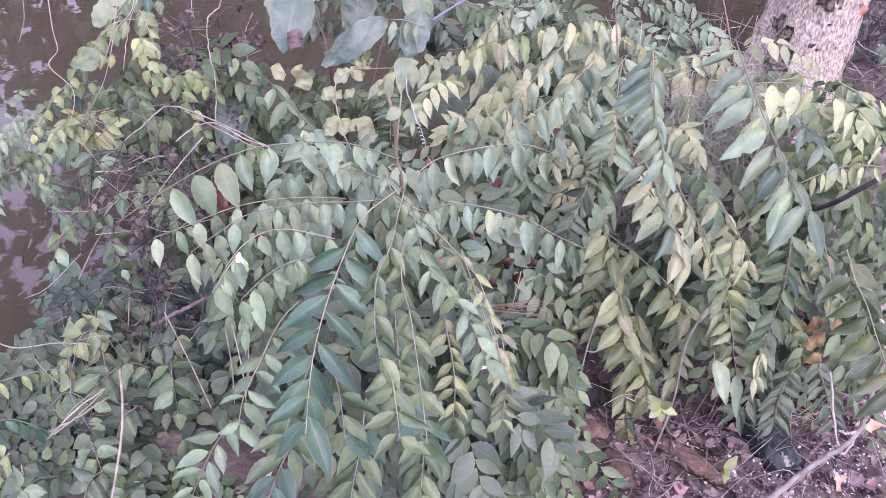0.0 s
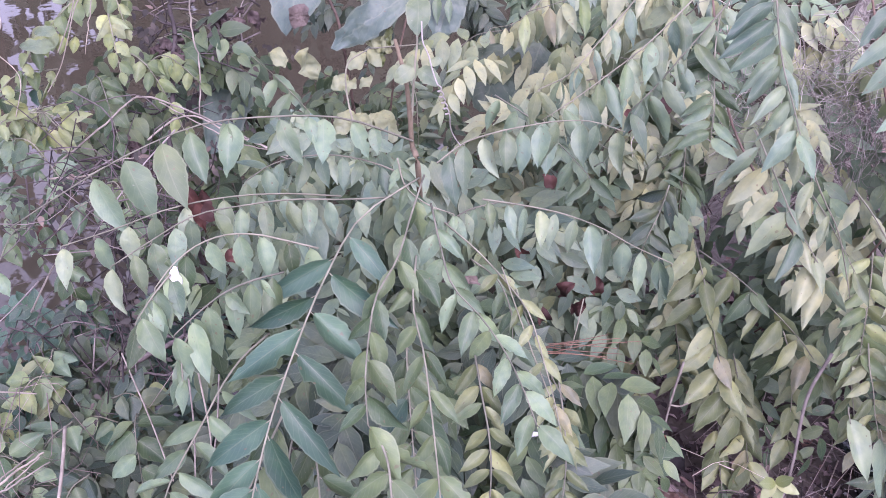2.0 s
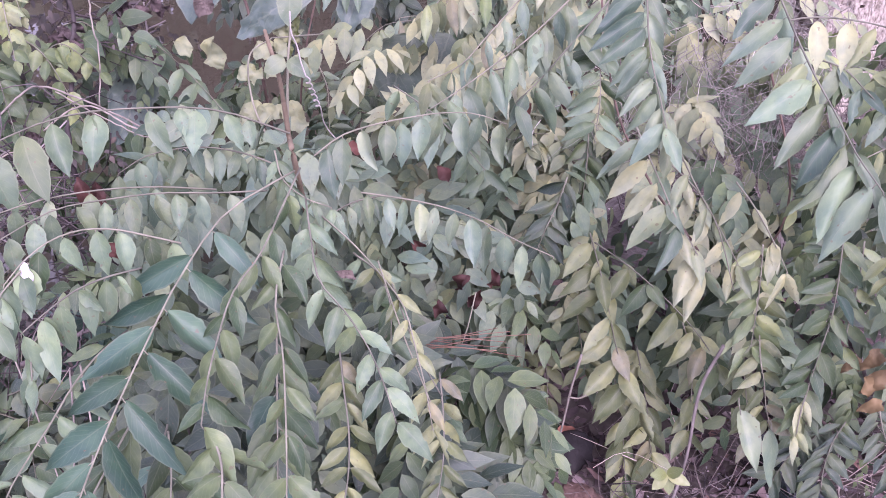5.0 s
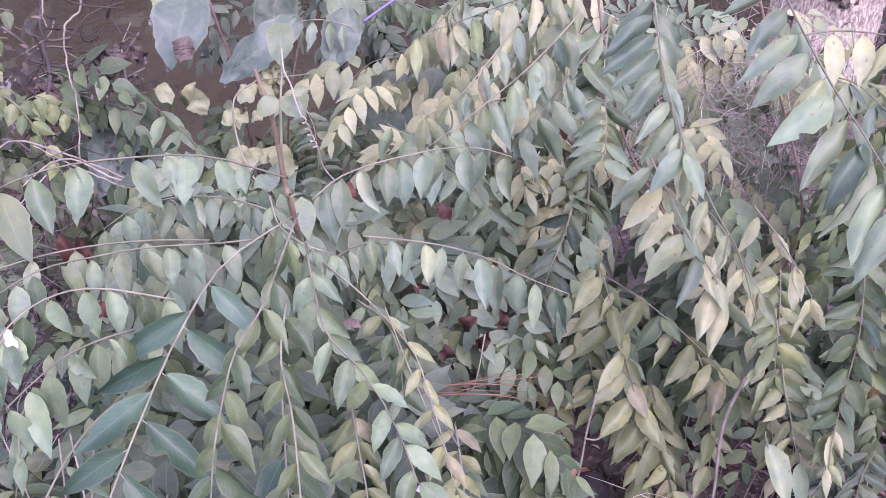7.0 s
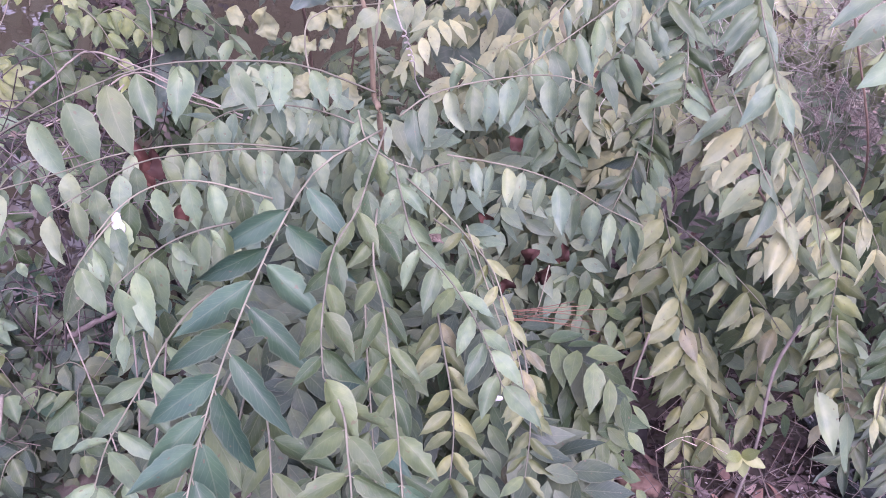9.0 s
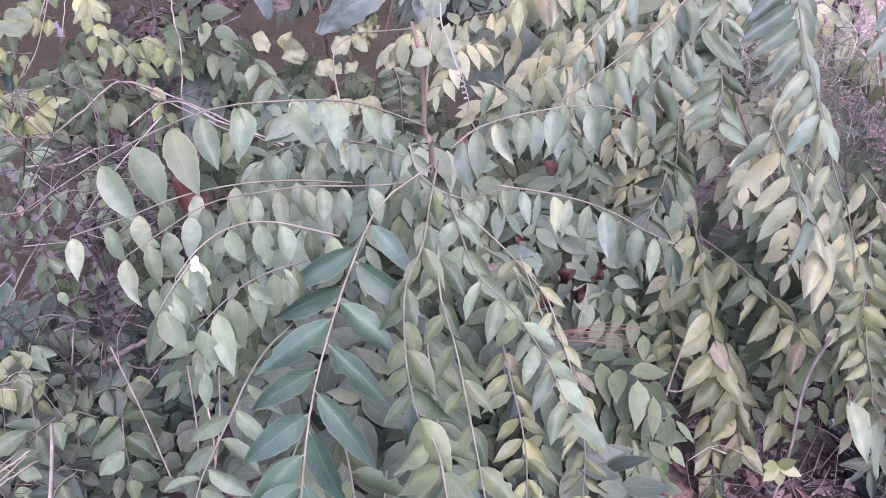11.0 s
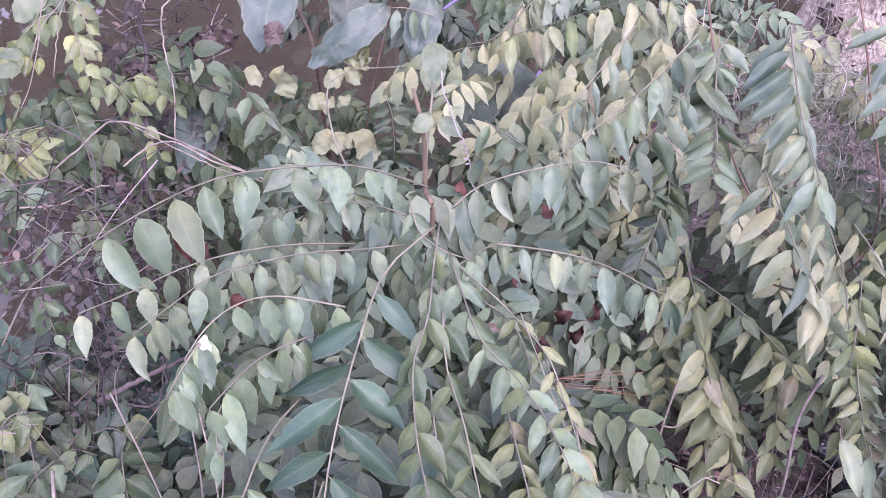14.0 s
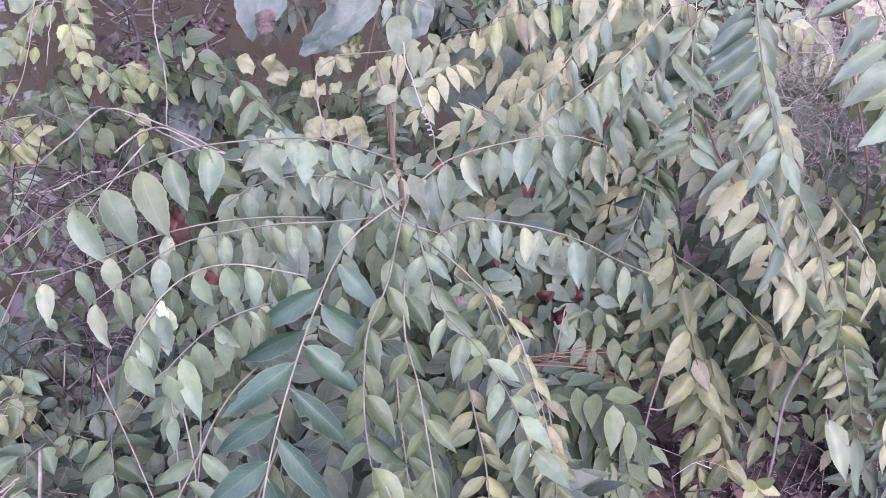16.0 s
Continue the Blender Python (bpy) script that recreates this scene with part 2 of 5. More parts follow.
def leaf_meshes(kind, mat, count, **shape):
    out = []
    for k in range(count):
        bm = bmesh.new()
        uvl = bm.loops.layers.uv.new("UVMap")
        width = shape.get("width", 0.40) * random.uniform(0.88, 1.12)
        # insects have eaten at the edge of every third leaf
        bites = [(random.choice((-1, 1)) * random.uniform(0.3, 0.9), random.uniform(0.04, 0.08), random.uniform(0.15, 0.45)) for _ in range(1 + k % 2)] if k % 3 == 1 else ()
        add_blade(bm, uvl, Matrix(), 1.0, width, shape.get("belly", 0.92), shape.get("tip", 1.4), random.choice((-1, 1)) * random.uniform(0.2, 0.75),
                  random.uniform(-0.05, 0.26), random.uniform(0.0, 0.04), random.uniform(-0.4, 0.4), segments=20, columns=6, ragged=0.06, phase=random.uniform(0, 6), sickle=random.uniform(-0.02, 0.16), oblique=random.uniform(0.05, 0.28), bites=bites)
        me = bpy.data.meshes.new(kind)
        bm.to_mesh(me)
        bm.free()
        for p in me.polygons:
            p.use_smooth = True
        me.materials.append(mat)
        out.append(me)
    return out


LEAFLETS = {k: leaf_meshes("leaflet", m, 16, width=0.365, belly=0.76, tip=1.24) for k, m in LEAF.items()}
ROUND = {k: leaf_meshes("leaf", m, 8, width=0.60, belly=0.6, tip=1.1) for k, m in LEAF.items()}


def basis(way, normal):
    """Matrix with x along the way and z as near the normal as it can be."""
    x = way.normalized()
    y = normal.cross(x)
    if y.length < 1e-4:
        y = Vector((0.3, 1, 0.2)).cross(x)
    y.normalize()
    z = x.cross(y)
    return Matrix((x, y, z)).transposed()


DOWN = Vector((0, 0, -1))


def leaflet_poses(points, n, length, hang, sides, angle, grow, first, face, loose=1.0, right=1.0):
    """Place, way, upper side and length of every leaflet of a pinnate frond."""
    pts = [Vector(p) for p in points]
    total = sum((b - a).length for a, b in zip(pts, pts[1:]))
    out = []
    for k in range(n):
        s = first + (1 - first) * k / max(1, n - 1)
        c = spline(pts, s)
        t = (spline(pts, min(1, s + 0.02)) - spline(pts, max(0, s - 0.02))).normalized()
        side = t.cross(face)
        side.normalize()
        sign = sides if sides else (1 if k % 2 else -1)
        up = side.cross(t)
        if k == n - 1:
            way = t
        else:
            a = radians((angle if isinstance(angle, (int, float)) else angle[sign < 0]) + random.uniform(-11, 11) * min(1, loose) - 10 * s)
            way = math.cos(a) * t + math.sin(a) * sign * side
        way = way * (1 - hang) + DOWN * hang * (1 + random.uniform(-0.15, 0.15) * loose)
        way += Vector([random.uniform(-0.14, 0.14) * loose for _ in range(3)])
        way.normalize()
        normal = up * (1 - hang) + Vector((random.uniform(-0.4, 0.4) + 0.2 * sign, -1, random.uniform(0.4, 1.0))) * hang
        normal += sign * side * random.uniform(0.05, 0.55) * (1 - hang)
        normal += Vector([random.uniform(-0.32, 0.32) * loose for _ in range(3)])
        size = 1.12 * length * (0.62 + 0.38 * math.sin(math.pi * min(1, 0.15 + 0.8 * s))) * (1 + (grow - 1) * s) * random.uniform(0.86, 1.1) * (right if sign < 0 and k < n - 1 else 1.0)
        out.append((c, way, normal, size, sign))
    return out


FACE = Vector((0.0, -0.55, 0.83))
MIXED = dict(lemon=("lemon", "lemon", "pale"), olive=("olive", "olive", "withering", "green"), silver=("silver", "silver", "silver", "mid"), green=("green", "green", "green", "blue"), pale=("pale", "withering", "yellow", "silver"),
             blue=("blue",), yellow=("yellow", "yellow", "yellow", "olive"), dark=("dark",), teal=("silver", "mid"), mid=("mid", "mid", "mid", "green"), bright=("silver", "mid"), deep=("deep",), lime=("lime",))


def frond(plant, tone, points, n=14, length=0.05, hang=0.2, sides=0, angle=52, grow=1.0, width=1.0, first=0.08, thick=0.0011, face=FACE, stalk=None, kind="frond", bank=None, loose=0.42, right=1.0):
    """A pinnate frond: one stalk along the points, with each leaflet a piece of its own."""
    bm = bmesh.new()
    tube(bm, points, thick, thick * 0.45, 14, 5)
    poses = leaflet_poses(points, n, length, hang, sides, angle, grow, first, Vector(face), loose, right)
    for c, way, normal, size, sign in poses:
        tube(bm, [c, c + way * size * 0.05, c + way * size * 0.1], thick * 0.5, thick * 0.4, 2, 4)
    stem = part(kind, bm, stalk or RACHIS, plant)
    stem.matrix_parent_inverse = plant.matrix_world.inverted() if plant.location.length == 0 else Matrix.Translation(-plant.location)
    bank = bank or LEAFLETS
    meshes = [me for k in MIXED[tone] for me in bank[k]]
    own = bank[random.choice(MIXED[tone])]
    for c, way, normal, size, sign in poses:
        m = basis(way, normal).to_4x4()
        m.translation = c + way * size * 0.08
        ob = new("leaflet", random.choice(own if random.random() < 0.7 else meshes))
        ob.parent = stem
        ob.matrix_basis = m @ Matrix.Diagonal((size, size * width * sign, size, 1))
    return stem


RIGHT_WAY, DOWN_WAY, TOWARDS = Vector((1, 0, 0)), Vector((0, -0.575, -0.818)), Vector((0, -0.818, 0.575))


def pinnate(plant, tone, points, left, right, width=1.0, thick=0.0010, stalk=None, loose=1.0):
    """A pinnate frond whose leaflets lie open to the path. Each side gives: count, first and last place along the
    stalk, first and last bearing (0 to the right, 90 down the slope) and first and last length of its leaflets."""
    rng = random.Random(round(sum(points[0]) * 9973) + len(points))
    pts = [Vector(p) for p in points]
    poses = []
    for sign, row in ((1, left), (-1, right)):
        if not row:
            continue
        n, s0, s1, a0, a1, l0, l1 = row
        n = n if n < 3 else round(n * 1.06)
        for k in range(n):
            f = k / max(1, n - 1)
            s = s0 + (s1 - s0) * f + rng.uniform(-0.2, 0.2) / max(4, n) * (0 < k < n - 1)
            a = radians(a0 + (a1 - a0) * f + rng.gauss(0, 9) * loose)
            way = math.cos(a) * RIGHT_WAY + math.sin(a) * DOWN_WAY + TOWARDS * rng.gauss(0.0, 0.16) * loose
            way.normalize()
            across = TOWARDS.cross(way).normalized()
            normal = TOWARDS + across * rng.gauss(0.14 * sign, 0.36) * loose + TOWARDS.cross(RIGHT_WAY) * rng.gauss(0.0, 0.2)
            size = (l0 + (l1 - l0) * f) * rng.uniform(0.93, 1.15)
            poses.append((spline(pts, s), way, normal, size, sign))
    bm = bmesh.new()
    tube(bm, points, thick, thick * 0.55, 16, 5)
    for c, way, normal, size, sign in poses:
        tube(bm, [c, c + way * size * 0.04, c + way * size * 0.08], thick * 0.5, thick * 0.4, 2, 4)
    stem_ob = part("frond", bm, stalk or RACHIS, plant)
    stem_ob.matrix_parent_inverse = Matrix.Translation(-plant.location)
    meshes = [me for k in MIXED[tone] for me in LEAFLETS[k]]
    own = LEAFLETS[MIXED[tone][0]]
    for c, way, normal, size, sign in poses:
        m = basis(way, normal).to_4x4()
        m.translation = c + way * size * 0.05 - TOWARDS * 0.004
        ob = new("leaflet", rng.choice(own if rng.random() < 0.7 else meshes))
        ob.parent = stem_ob
        ob.matrix_basis = m @ Matrix.Diagonal((size * 1.13, size * width * sign * rng.uniform(0.85, 1.1), size, 1))
    return stem_ob


def foliage(name, plant, mat, spots, leaf, n, hang, width=0.40, belly=0.92, tip=1.4, segments=6):
    """Many fronds too deep in the crown to pick apart, joined: spots gives base, way and length of each frond."""
    bm = bmesh.new()
    uvl = bm.loops.layers.uv.new("UVMap")
    for c, way, size in spots:
        c, way = Vector(c), Vector(way).normalized()
        end = c + way * size + DOWN * size * 0.35
        pts = [c, c + way * size * 0.55, end]
        for p, w, nrm, ln, _ in leaflet_poses(pts, n, leaf * random.uniform(0.8, 1.15), hang * random.uniform(0.2, 1.2), 0, 58, 1.0, 0.1, FACE + Vector([random.uniform(-0.6, 0.6) for _ in range(3)]) * 0.6, 1.2):
            m = basis(w, nrm).to_4x4()
            m.translation = p
            add_blade(bm, uvl, m, ln, width * random.uniform(0.85, 1.15), belly, tip, random.uniform(0.1, 0.35), random.uniform(0, 0.25), 0, random.uniform(-0.3, 0.3), segments, 2)
    me = bpy.data.meshes.new(name)
    bm.to_mesh(me)
    bm.free()
    for p in me.polygons:
        p.use_smooth = True
    me.materials.append(mat)
    ob = new(name, me)
    ob.parent = plant
    ob.matrix_parent_inverse = Matrix.Translation(-plant.location)
    return tagged(ob, kind="stuff")


def mound(count, centre, radii, size, seed, out=0.7):
    """Bases and ways of fronds that grow out of a mound."""
    rng = random.Random(seed)
    spots = []
    while len(spots) < count:
        v = Vector((rng.uniform(-1, 1), rng.uniform(-1, 1), rng.uniform(-1, 1)))
        if v.length > 1:
            continue
        c = Vector((centre[0] + v.x * radii[0], centre[1] + v.y * radii[1], centre[2] + v.z * radii[2]))
        way = Vector((v.x * out + rng.uniform(-0.5, 0.5), v.y * out - 0.45 + rng.uniform(-0.4, 0.4), 0.1 + rng.uniform(-0.35, 0.35)))
        spots.append((c, way, size * rng.uniform(0.7, 1.25)))
    return spots


# ---- ground and water ----
WATER = -0.10


def ground_height(x, y):
    """The bank: level where one stands, falling to the pond ahead and to the left, rising again far off."""
    d = (y - 1.25 - 0.9 * x + 0.08 * math.sin(3.1 * x)) / 1.35
    z = 0.03 + 0.03 * noise.noise(Vector((x * 3, y * 3, 0))) + 0.014 * noise.noise(Vector((x * 12, y * 12, 2)))
    z -= 0.9 * min(1.0, max(0.0, d / 1.3))
    far = d - 10
    if far > 0:
        z += min(1.6, 0.45 * far)
    return z


def build_ground():
    bm = bmesh.new()
    fine = [i * 0.03 for i in range(-40, 71)]
    xs = [-400, -120, -40, -16, -10, -6, -4, -3, -2.2, -1.7, -1.4] + fine + [2.4, 3, 4, 6, 10, 16, 40, 120, 400]
    ys = [-400, -120, -40, -16, -8, -4, -2, -1, -0.5] + [i * 0.03 for i in range(-5, 86)] + [2.8, 3.2, 4, 5.5, 8, 11, 13, 15, 18, 24, 40, 120, 400]
    grid = [[bm.verts.new((x, y, ground_height(x, y))) for x in xs] for y in ys]
    for a, b in zip(grid, grid[1:]):
        for k in range(len(xs) - 1):
            bm.faces.new((a[k], a[k + 1], b[k + 1], b[k]))
    return part("ground", bm, SOIL, None)


tagged(build_ground(), "brown earth bank sloping into a pond", "ground", kind="structure")


def water_material():
    m, n, l, b = material("muddy_pond_water", 0.02, 0.5)
    r = ramp(n, [(0.3, (0.036, 0.031, 0.021)), (0.7, (0.050, 0.044, 0.031))])
    l.new(noise_node(n, l, 1.6, 3.0), r.inputs[0])
    l.new(r.outputs[0], b.inputs["Base Color"])
    b.inputs["IOR"].default_value = 1.33
    b.inputs["Specular IOR Level"].default_value = 0.9
    bn = n.new("ShaderNodeBump")
    bn.inputs["Strength"].default_value, bn.inputs["Distance"].default_value = 0.035, 0.01
    l.new(noise_node(n, l, 9.0, 3.0), bn.inputs["Height"])
    l.new(bn.outputs[0], b.inputs["Normal"])
    return m


bm = bmesh.new()
bm.faces.new([bm.verts.new(c) for c in ((-60, -40, WATER), (60, -40, WATER), (60, 30, WATER), (-60, 30, WATER))])
tagged(part("water", bm, water_material(), None), "still muddy brown pond water reflecting trees", "water", kind="structure")


# ---- the shrubs ----
center = thing("shrub", (-0.02, 1.0, 0.0), "grey-green shrub with arching pinnate fronds on the bank", "shrub", "shrubs on the bank")
right = thing("shrub", (0.45, 1.15, 0.0), "pale green shrub with drooping pinnate fronds above leaf litter", "shrub", "shrubs on the bank")
back = thing("shrub", (0.1, 1.55, -0.1), "green shrub with small pinnate fronds at the water's edge", "shrub", "shrubs on the bank")
waterside = thing("shrub", (-0.75, 1.35, -0.1), "small-leaved green shrub leaning over the pond", "shrub", "shrubs on the bank")
low = thing("ground_cover", (-0.5, 1.0, 0.0), "low dull green ground cover with round leaves", "plant")
vine = thing("creeper", (-0.45, 1.35, 0.0), "yellow-green creeper with oval leaves on a brown stem", "creeper")
pinnate(center, "mid", [(-0.028, 0.829, 0.669), (-0.091, 0.819, 0.699), (-0.155, 0.798, 0.712), (-0.215, 0.773, 0.717), (-0.271, 0.747, 0.704), (-0.321, 0.718, 0.685), (-0.368, 0.687, 0.664)], (8, 0.15, 0.78, 86, 76, 0.035, 0.055), (3, 0.1, 0.45, 70, 78, 0.024, 0.028), thick=0.0011, width=1.35, loose=0.8)
pinnate(center, "silver", [(-0.029, 0.824, 0.628), (-0.055, 0.829, 0.640), (-0.083, 0.831, 0.649), (-0.111, 0.830, 0.654), (-0.140, 0.826, 0.654), (-0.167, 0.818, 0.650), (-0.190, 0.806, 0.639)], (8, 0.2, 1, 92, 88, 0.028, 0.032), (4, 0.1, 0.5, 60, 75, 0.022, 0.025), width=1.3)
pinnate(center, "silver", [(-0.098, 0.798, 0.626), (-0.149, 0.777, 0.642), (-0.197, 0.753, 0.653), (-0.241, 0.724, 0.659), (-0.280, 0.692, 0.659), (-0.317, 0.662, 0.661)], (8, 0.2, 1, 88, 84, 0.033, 0.033), None, width=1.25)
pinnate(center, "silver", [(-0.048, 0.789, 0.630), (-0.093, 0.769, 0.640), (-0.135, 0.750, 0.652), (-0.175, 0.729, 0.659), (-0.213, 0.705, 0.664), (-0.243, 0.675, 0.659), (-0.271, 0.644, 0.653)], (11, 0.12, 1, 90, 84, 0.033, 0.033), None, width=1.25)
pinnate(center, "mid", [(-0.104, 0.678, 0.647), (-0.128, 0.673, 0.658), (-0.152, 0.668, 0.668), (-0.175, 0.659, 0.674), (-0.196, 0.646, 0.673), (-0.213, 0.629, 0.666), (-0.225, 0.610, 0.656)], (8, 0.05, 1, 92, 84, 0.032, 0.033), None, width=1.35)
pinnate(center, "mid", [(-0.128, 0.642, 0.648), (-0.151, 0.628, 0.650), (-0.172, 0.612, 0.649), (-0.189, 0.593, 0.644), (-0.204, 0.573, 0.638)], (6, 0.1, 1, 84, 86, 0.037, 0.040), (3, 0.2, 0.8, 60, 60, 0.025, 0.024), width=1.2)
pinnate(center, "mid", [(-0.210, 0.628, 0.664), (-0.220, 0.615, 0.657), (-0.229, 0.601, 0.649), (-0.237, 0.586, 0.640)], (4, 0.1, 1, 95, 92, 0.027, 0.035), (3, 0.2, 0.9, 60, 65, 0.031, 0.035), width=1.3)
pinnate(center, "mid", [(-0.198, 0.589, 0.626), (-0.202, 0.580, 0.619), (-0.202, 0.571, 0.612), (-0.200, 0.561, 0.604)], (3, 0.1, 0.9, 95, 100, 0.031, 0.026), (2, 0.3, 1, 70, 75, 0.027, 0.024), width=1.2)
pinnate(center, "blue", [(-0.021, 0.791, 0.650), (-0.070, 0.714, 0.655), (-0.092, 0.624, 0.654), (-0.107, 0.558, 0.640), (-0.115, 0.492, 0.634), (-0.115, 0.423, 0.639), (-0.113, 0.367, 0.640)], (8, 0.28, 0.95, 153, 138, 0.063, 0.050), (8, 0.22, 0.92, 36, 74, 0.059, 0.062), thick=0.001, width=0.92, loose=0.6)
pinnate(center, "green", [(-0.017, 0.801, 0.647), (-0.027, 0.730, 0.646), (-0.035, 0.660, 0.649), (-0.049, 0.605, 0.651), (-0.051, 0.550, 0.653), (-0.049, 0.498, 0.658), (-0.043, 0.448, 0.666)], (8, 0.12, 0.92, 112, 134, 0.027, 0.025), (8, 0.1, 1, 75, 56, 0.032, 0.038), width=1.2, loose=0.7)
pinnate(center, "green", [(-0.038, 0.452, 0.655), (-0.030, 0.432, 0.648), (-0.027, 0.412, 0.641), (-0.024, 0.392, 0.634), (-0.022, 0.372, 0.628)], (4, 0.1, 0.95, 135, 152, 0.029, 0.034), (4, 0.15, 1, 40, 28, 0.031, 0.032), width=1.15)
pinnate(center, "green", [(-0.021, 0.692, 0.631), (-0.022, 0.629, 0.624), (-0.012, 0.582, 0.610), (-0.006, 0.537, 0.598), (-0.001, 0.493, 0.589), (0.003, 0.451, 0.582), (0.006, 0.411, 0.578)], (8, 0.1, 1, 128, 138, 0.028, 0.032), (8, 0.05, 1, 50, 42, 0.034, 0.033), width=1.15)
pinnate(center, "mid", [(-0.010, 0.769, 0.635), (-0.001, 0.716, 0.625), (0.010, 0.664, 0.618), (0.033, 0.633, 0.609), (0.052, 0.604, 0.597), (0.066, 0.573, 0.584), (0.076, 0.542, 0.572)], (8, 0.12, 0.95, 118, 122, 0.031, 0.032), (8, 0.1, 1, 50, 40, 0.032, 0.032), width=1.25)
pinnate(center, "olive", [(0.002, 0.784, 0.604), (0.032, 0.758, 0.590), (0.058, 0.731, 0.574), (0.080, 0.703, 0.557), (0.090, 0.672, 0.536), (0.099, 0.641, 0.515), (0.105, 0.610, 0.495)], (6, 0.3, 1, 128, 125, 0.026, 0.027), (6, 0.3, 1, 42, 52, 0.026, 0.029), width=1.08)
pinnate(center, "bright", [(0.039, 0.797, 0.622), (0.078, 0.797, 0.615), (0.116, 0.796, 0.606), (0.154, 0.792, 0.592), (0.189, 0.784, 0.574), (0.226, 0.778, 0.558)], (11, 0.03, 1, 98, 94, 0.027, 0.047), None, width=1.2)
pinnate(center, "silver", [(-0.005, 0.817, 0.651), (0.020, 0.832, 0.664), (0.051, 0.843, 0.670), (0.083, 0.851, 0.673), (0.116, 0.859, 0.674), (0.150, 0.863, 0.671), (0.182, 0.862, 0.660)], (9, 0.08, 0.97, 92, 94, 0.041, 0.040), None, width=1.35)
pinnate(center, "green", [(-0.121, 0.547, 0.582), (-0.130, 0.516, 0.574), (-0.138, 0.487, 0.567), (-0.145, 0.458, 0.560), (-0.149, 0.429, 0.555)], (4, 0.1, 0.9, 140, 140, 0.037, 0.038), (4, 0.1, 0.9, 70, 55, 0.048, 0.044))
pinnate(center, "mid", [(-0.140, 0.613, 0.607), (-0.158, 0.588, 0.603), (-0.171, 0.560, 0.596), (-0.180, 0.532, 0.587), (-0.189, 0.504, 0.580), (-0.196, 0.477, 0.574), (-0.197, 0.449, 0.567)], (4, 0.5, 0.98, 150, 145, 0.032, 0.028), (6, 0.35, 1, 38, 45, 0.035, 0.040), width=1.05)
pinnate(center, "green", [(-0.103, 0.552, 0.555), (-0.094, 0.516, 0.550), (-0.088, 0.481, 0.546), (-0.083, 0.447, 0.544)], (3, 0.1, 0.9, 125, 130, 0.038, 0.037), (4, 0.1, 0.95, 58, 50, 0.045, 0.045))
pinnate(center, "mid", [(-0.044, 0.828, 0.651), (-0.036, 0.810, 0.630), (-0.015, 0.797, 0.617), (0.011, 0.788, 0.611)], (5, 0.1, 1, 110, 95, 0.025, 0.027), (5, 0.1, 1, 40, 60, 0.025, 0.027), width=1.08)
pinnate(center, "silver", [(0.058, 0.855, 0.583), (0.025, 0.836, 0.585), (-0.002, 0.811, 0.579), (-0.022, 0.783, 0.568)], (6, 0.1, 1, 95, 100, 0.029, 0.031), (5, 0.1, 1, 60, 60, 0.026, 0.028), width=1.08)
pinnate(center, "mid", [(0.028, 0.805, 0.546), (0.054, 0.776, 0.541), (0.066, 0.743, 0.528), (0.067, 0.709, 0.514)], (6, 0.1, 1, 120, 120, 0.027, 0.030), (6, 0.1, 1, 40, 45, 0.027, 0.030), width=1.08)
pinnate(center, "olive", [(0.029, 0.611, 0.584), (0.034, 0.577, 0.571), (0.039, 0.545, 0.559), (0.040, 0.513, 0.549), (0.037, 0.482, 0.540)], (8, 0.05, 1, 140, 138, 0.028, 0.026), (8, 0.05, 1, 40, 44, 0.028, 0.026), width=1.08)
pinnate(center, "olive", [(0.113, 0.713, 0.467), (0.116, 0.672, 0.449), (0.115, 0.632, 0.432), (0.108, 0.592, 0.418)], (7, 0.05, 1, 132, 138, 0.029, 0.028), (7, 0.05, 1, 48, 42, 0.029, 0.028), width=1.08)
pinnate(right, "silver", [(0.263, 0.979, 0.755), (0.234, 0.958, 0.734), (0.203, 0.939, 0.713), (0.170, 0.921, 0.695), (0.137, 0.903, 0.678), (0.103, 0.887, 0.662)], (6, 0.15, 0.95, 108, 100, 0.035, 0.038), (8, 0.1, 1, 70, 76, 0.047, 0.047), width=1.1)
pinnate(right, "silver", [(0.310, 1.000, 0.750), (0.282, 0.977, 0.726), (0.253, 0.954, 0.703), (0.225, 0.931, 0.680), (0.195, 0.910, 0.659)], (4, 0.2, 0.9, 112, 105, 0.033, 0.035), (7, 0.1, 1, 60, 68, 0.039, 0.049), width=1.0)
pinnate(right, "pale", [(0.224, 1.078, 0.723), (0.197, 1.055, 0.700), (0.170, 1.033, 0.678), (0.142, 1.011, 0.656), (0.106, 0.996, 0.644)], (6, 0.1, 1, 112, 105, 0.035, 0.038), (6, 0.1, 1, 72, 74, 0.037, 0.039))
pinnate(right, "mid", [(0.298, 1.000, 0.732), (0.290, 0.973, 0.708), (0.286, 0.947, 0.683), (0.284, 0.920, 0.659), (0.278, 0.895, 0.636)], (9, 0.05, 0.95, 158, 150, 0.034, 0.034), (8, 0.05, 1, 26, 50, 0.028, 0.035))
pinnate(right, "bright", [(0.294, 0.832, 0.825), (0.293, 0.809, 0.805), (0.292, 0.786, 0.786), (0.293, 0.763, 0.768), (0.297, 0.741, 0.750), (0.300, 0.719, 0.733)], (9, 0.05, 0.97, 146, 126, 0.051, 0.037), (7, 0.1, 1, 60, 76, 0.039, 0.038), width=0.95, loose=0.6)
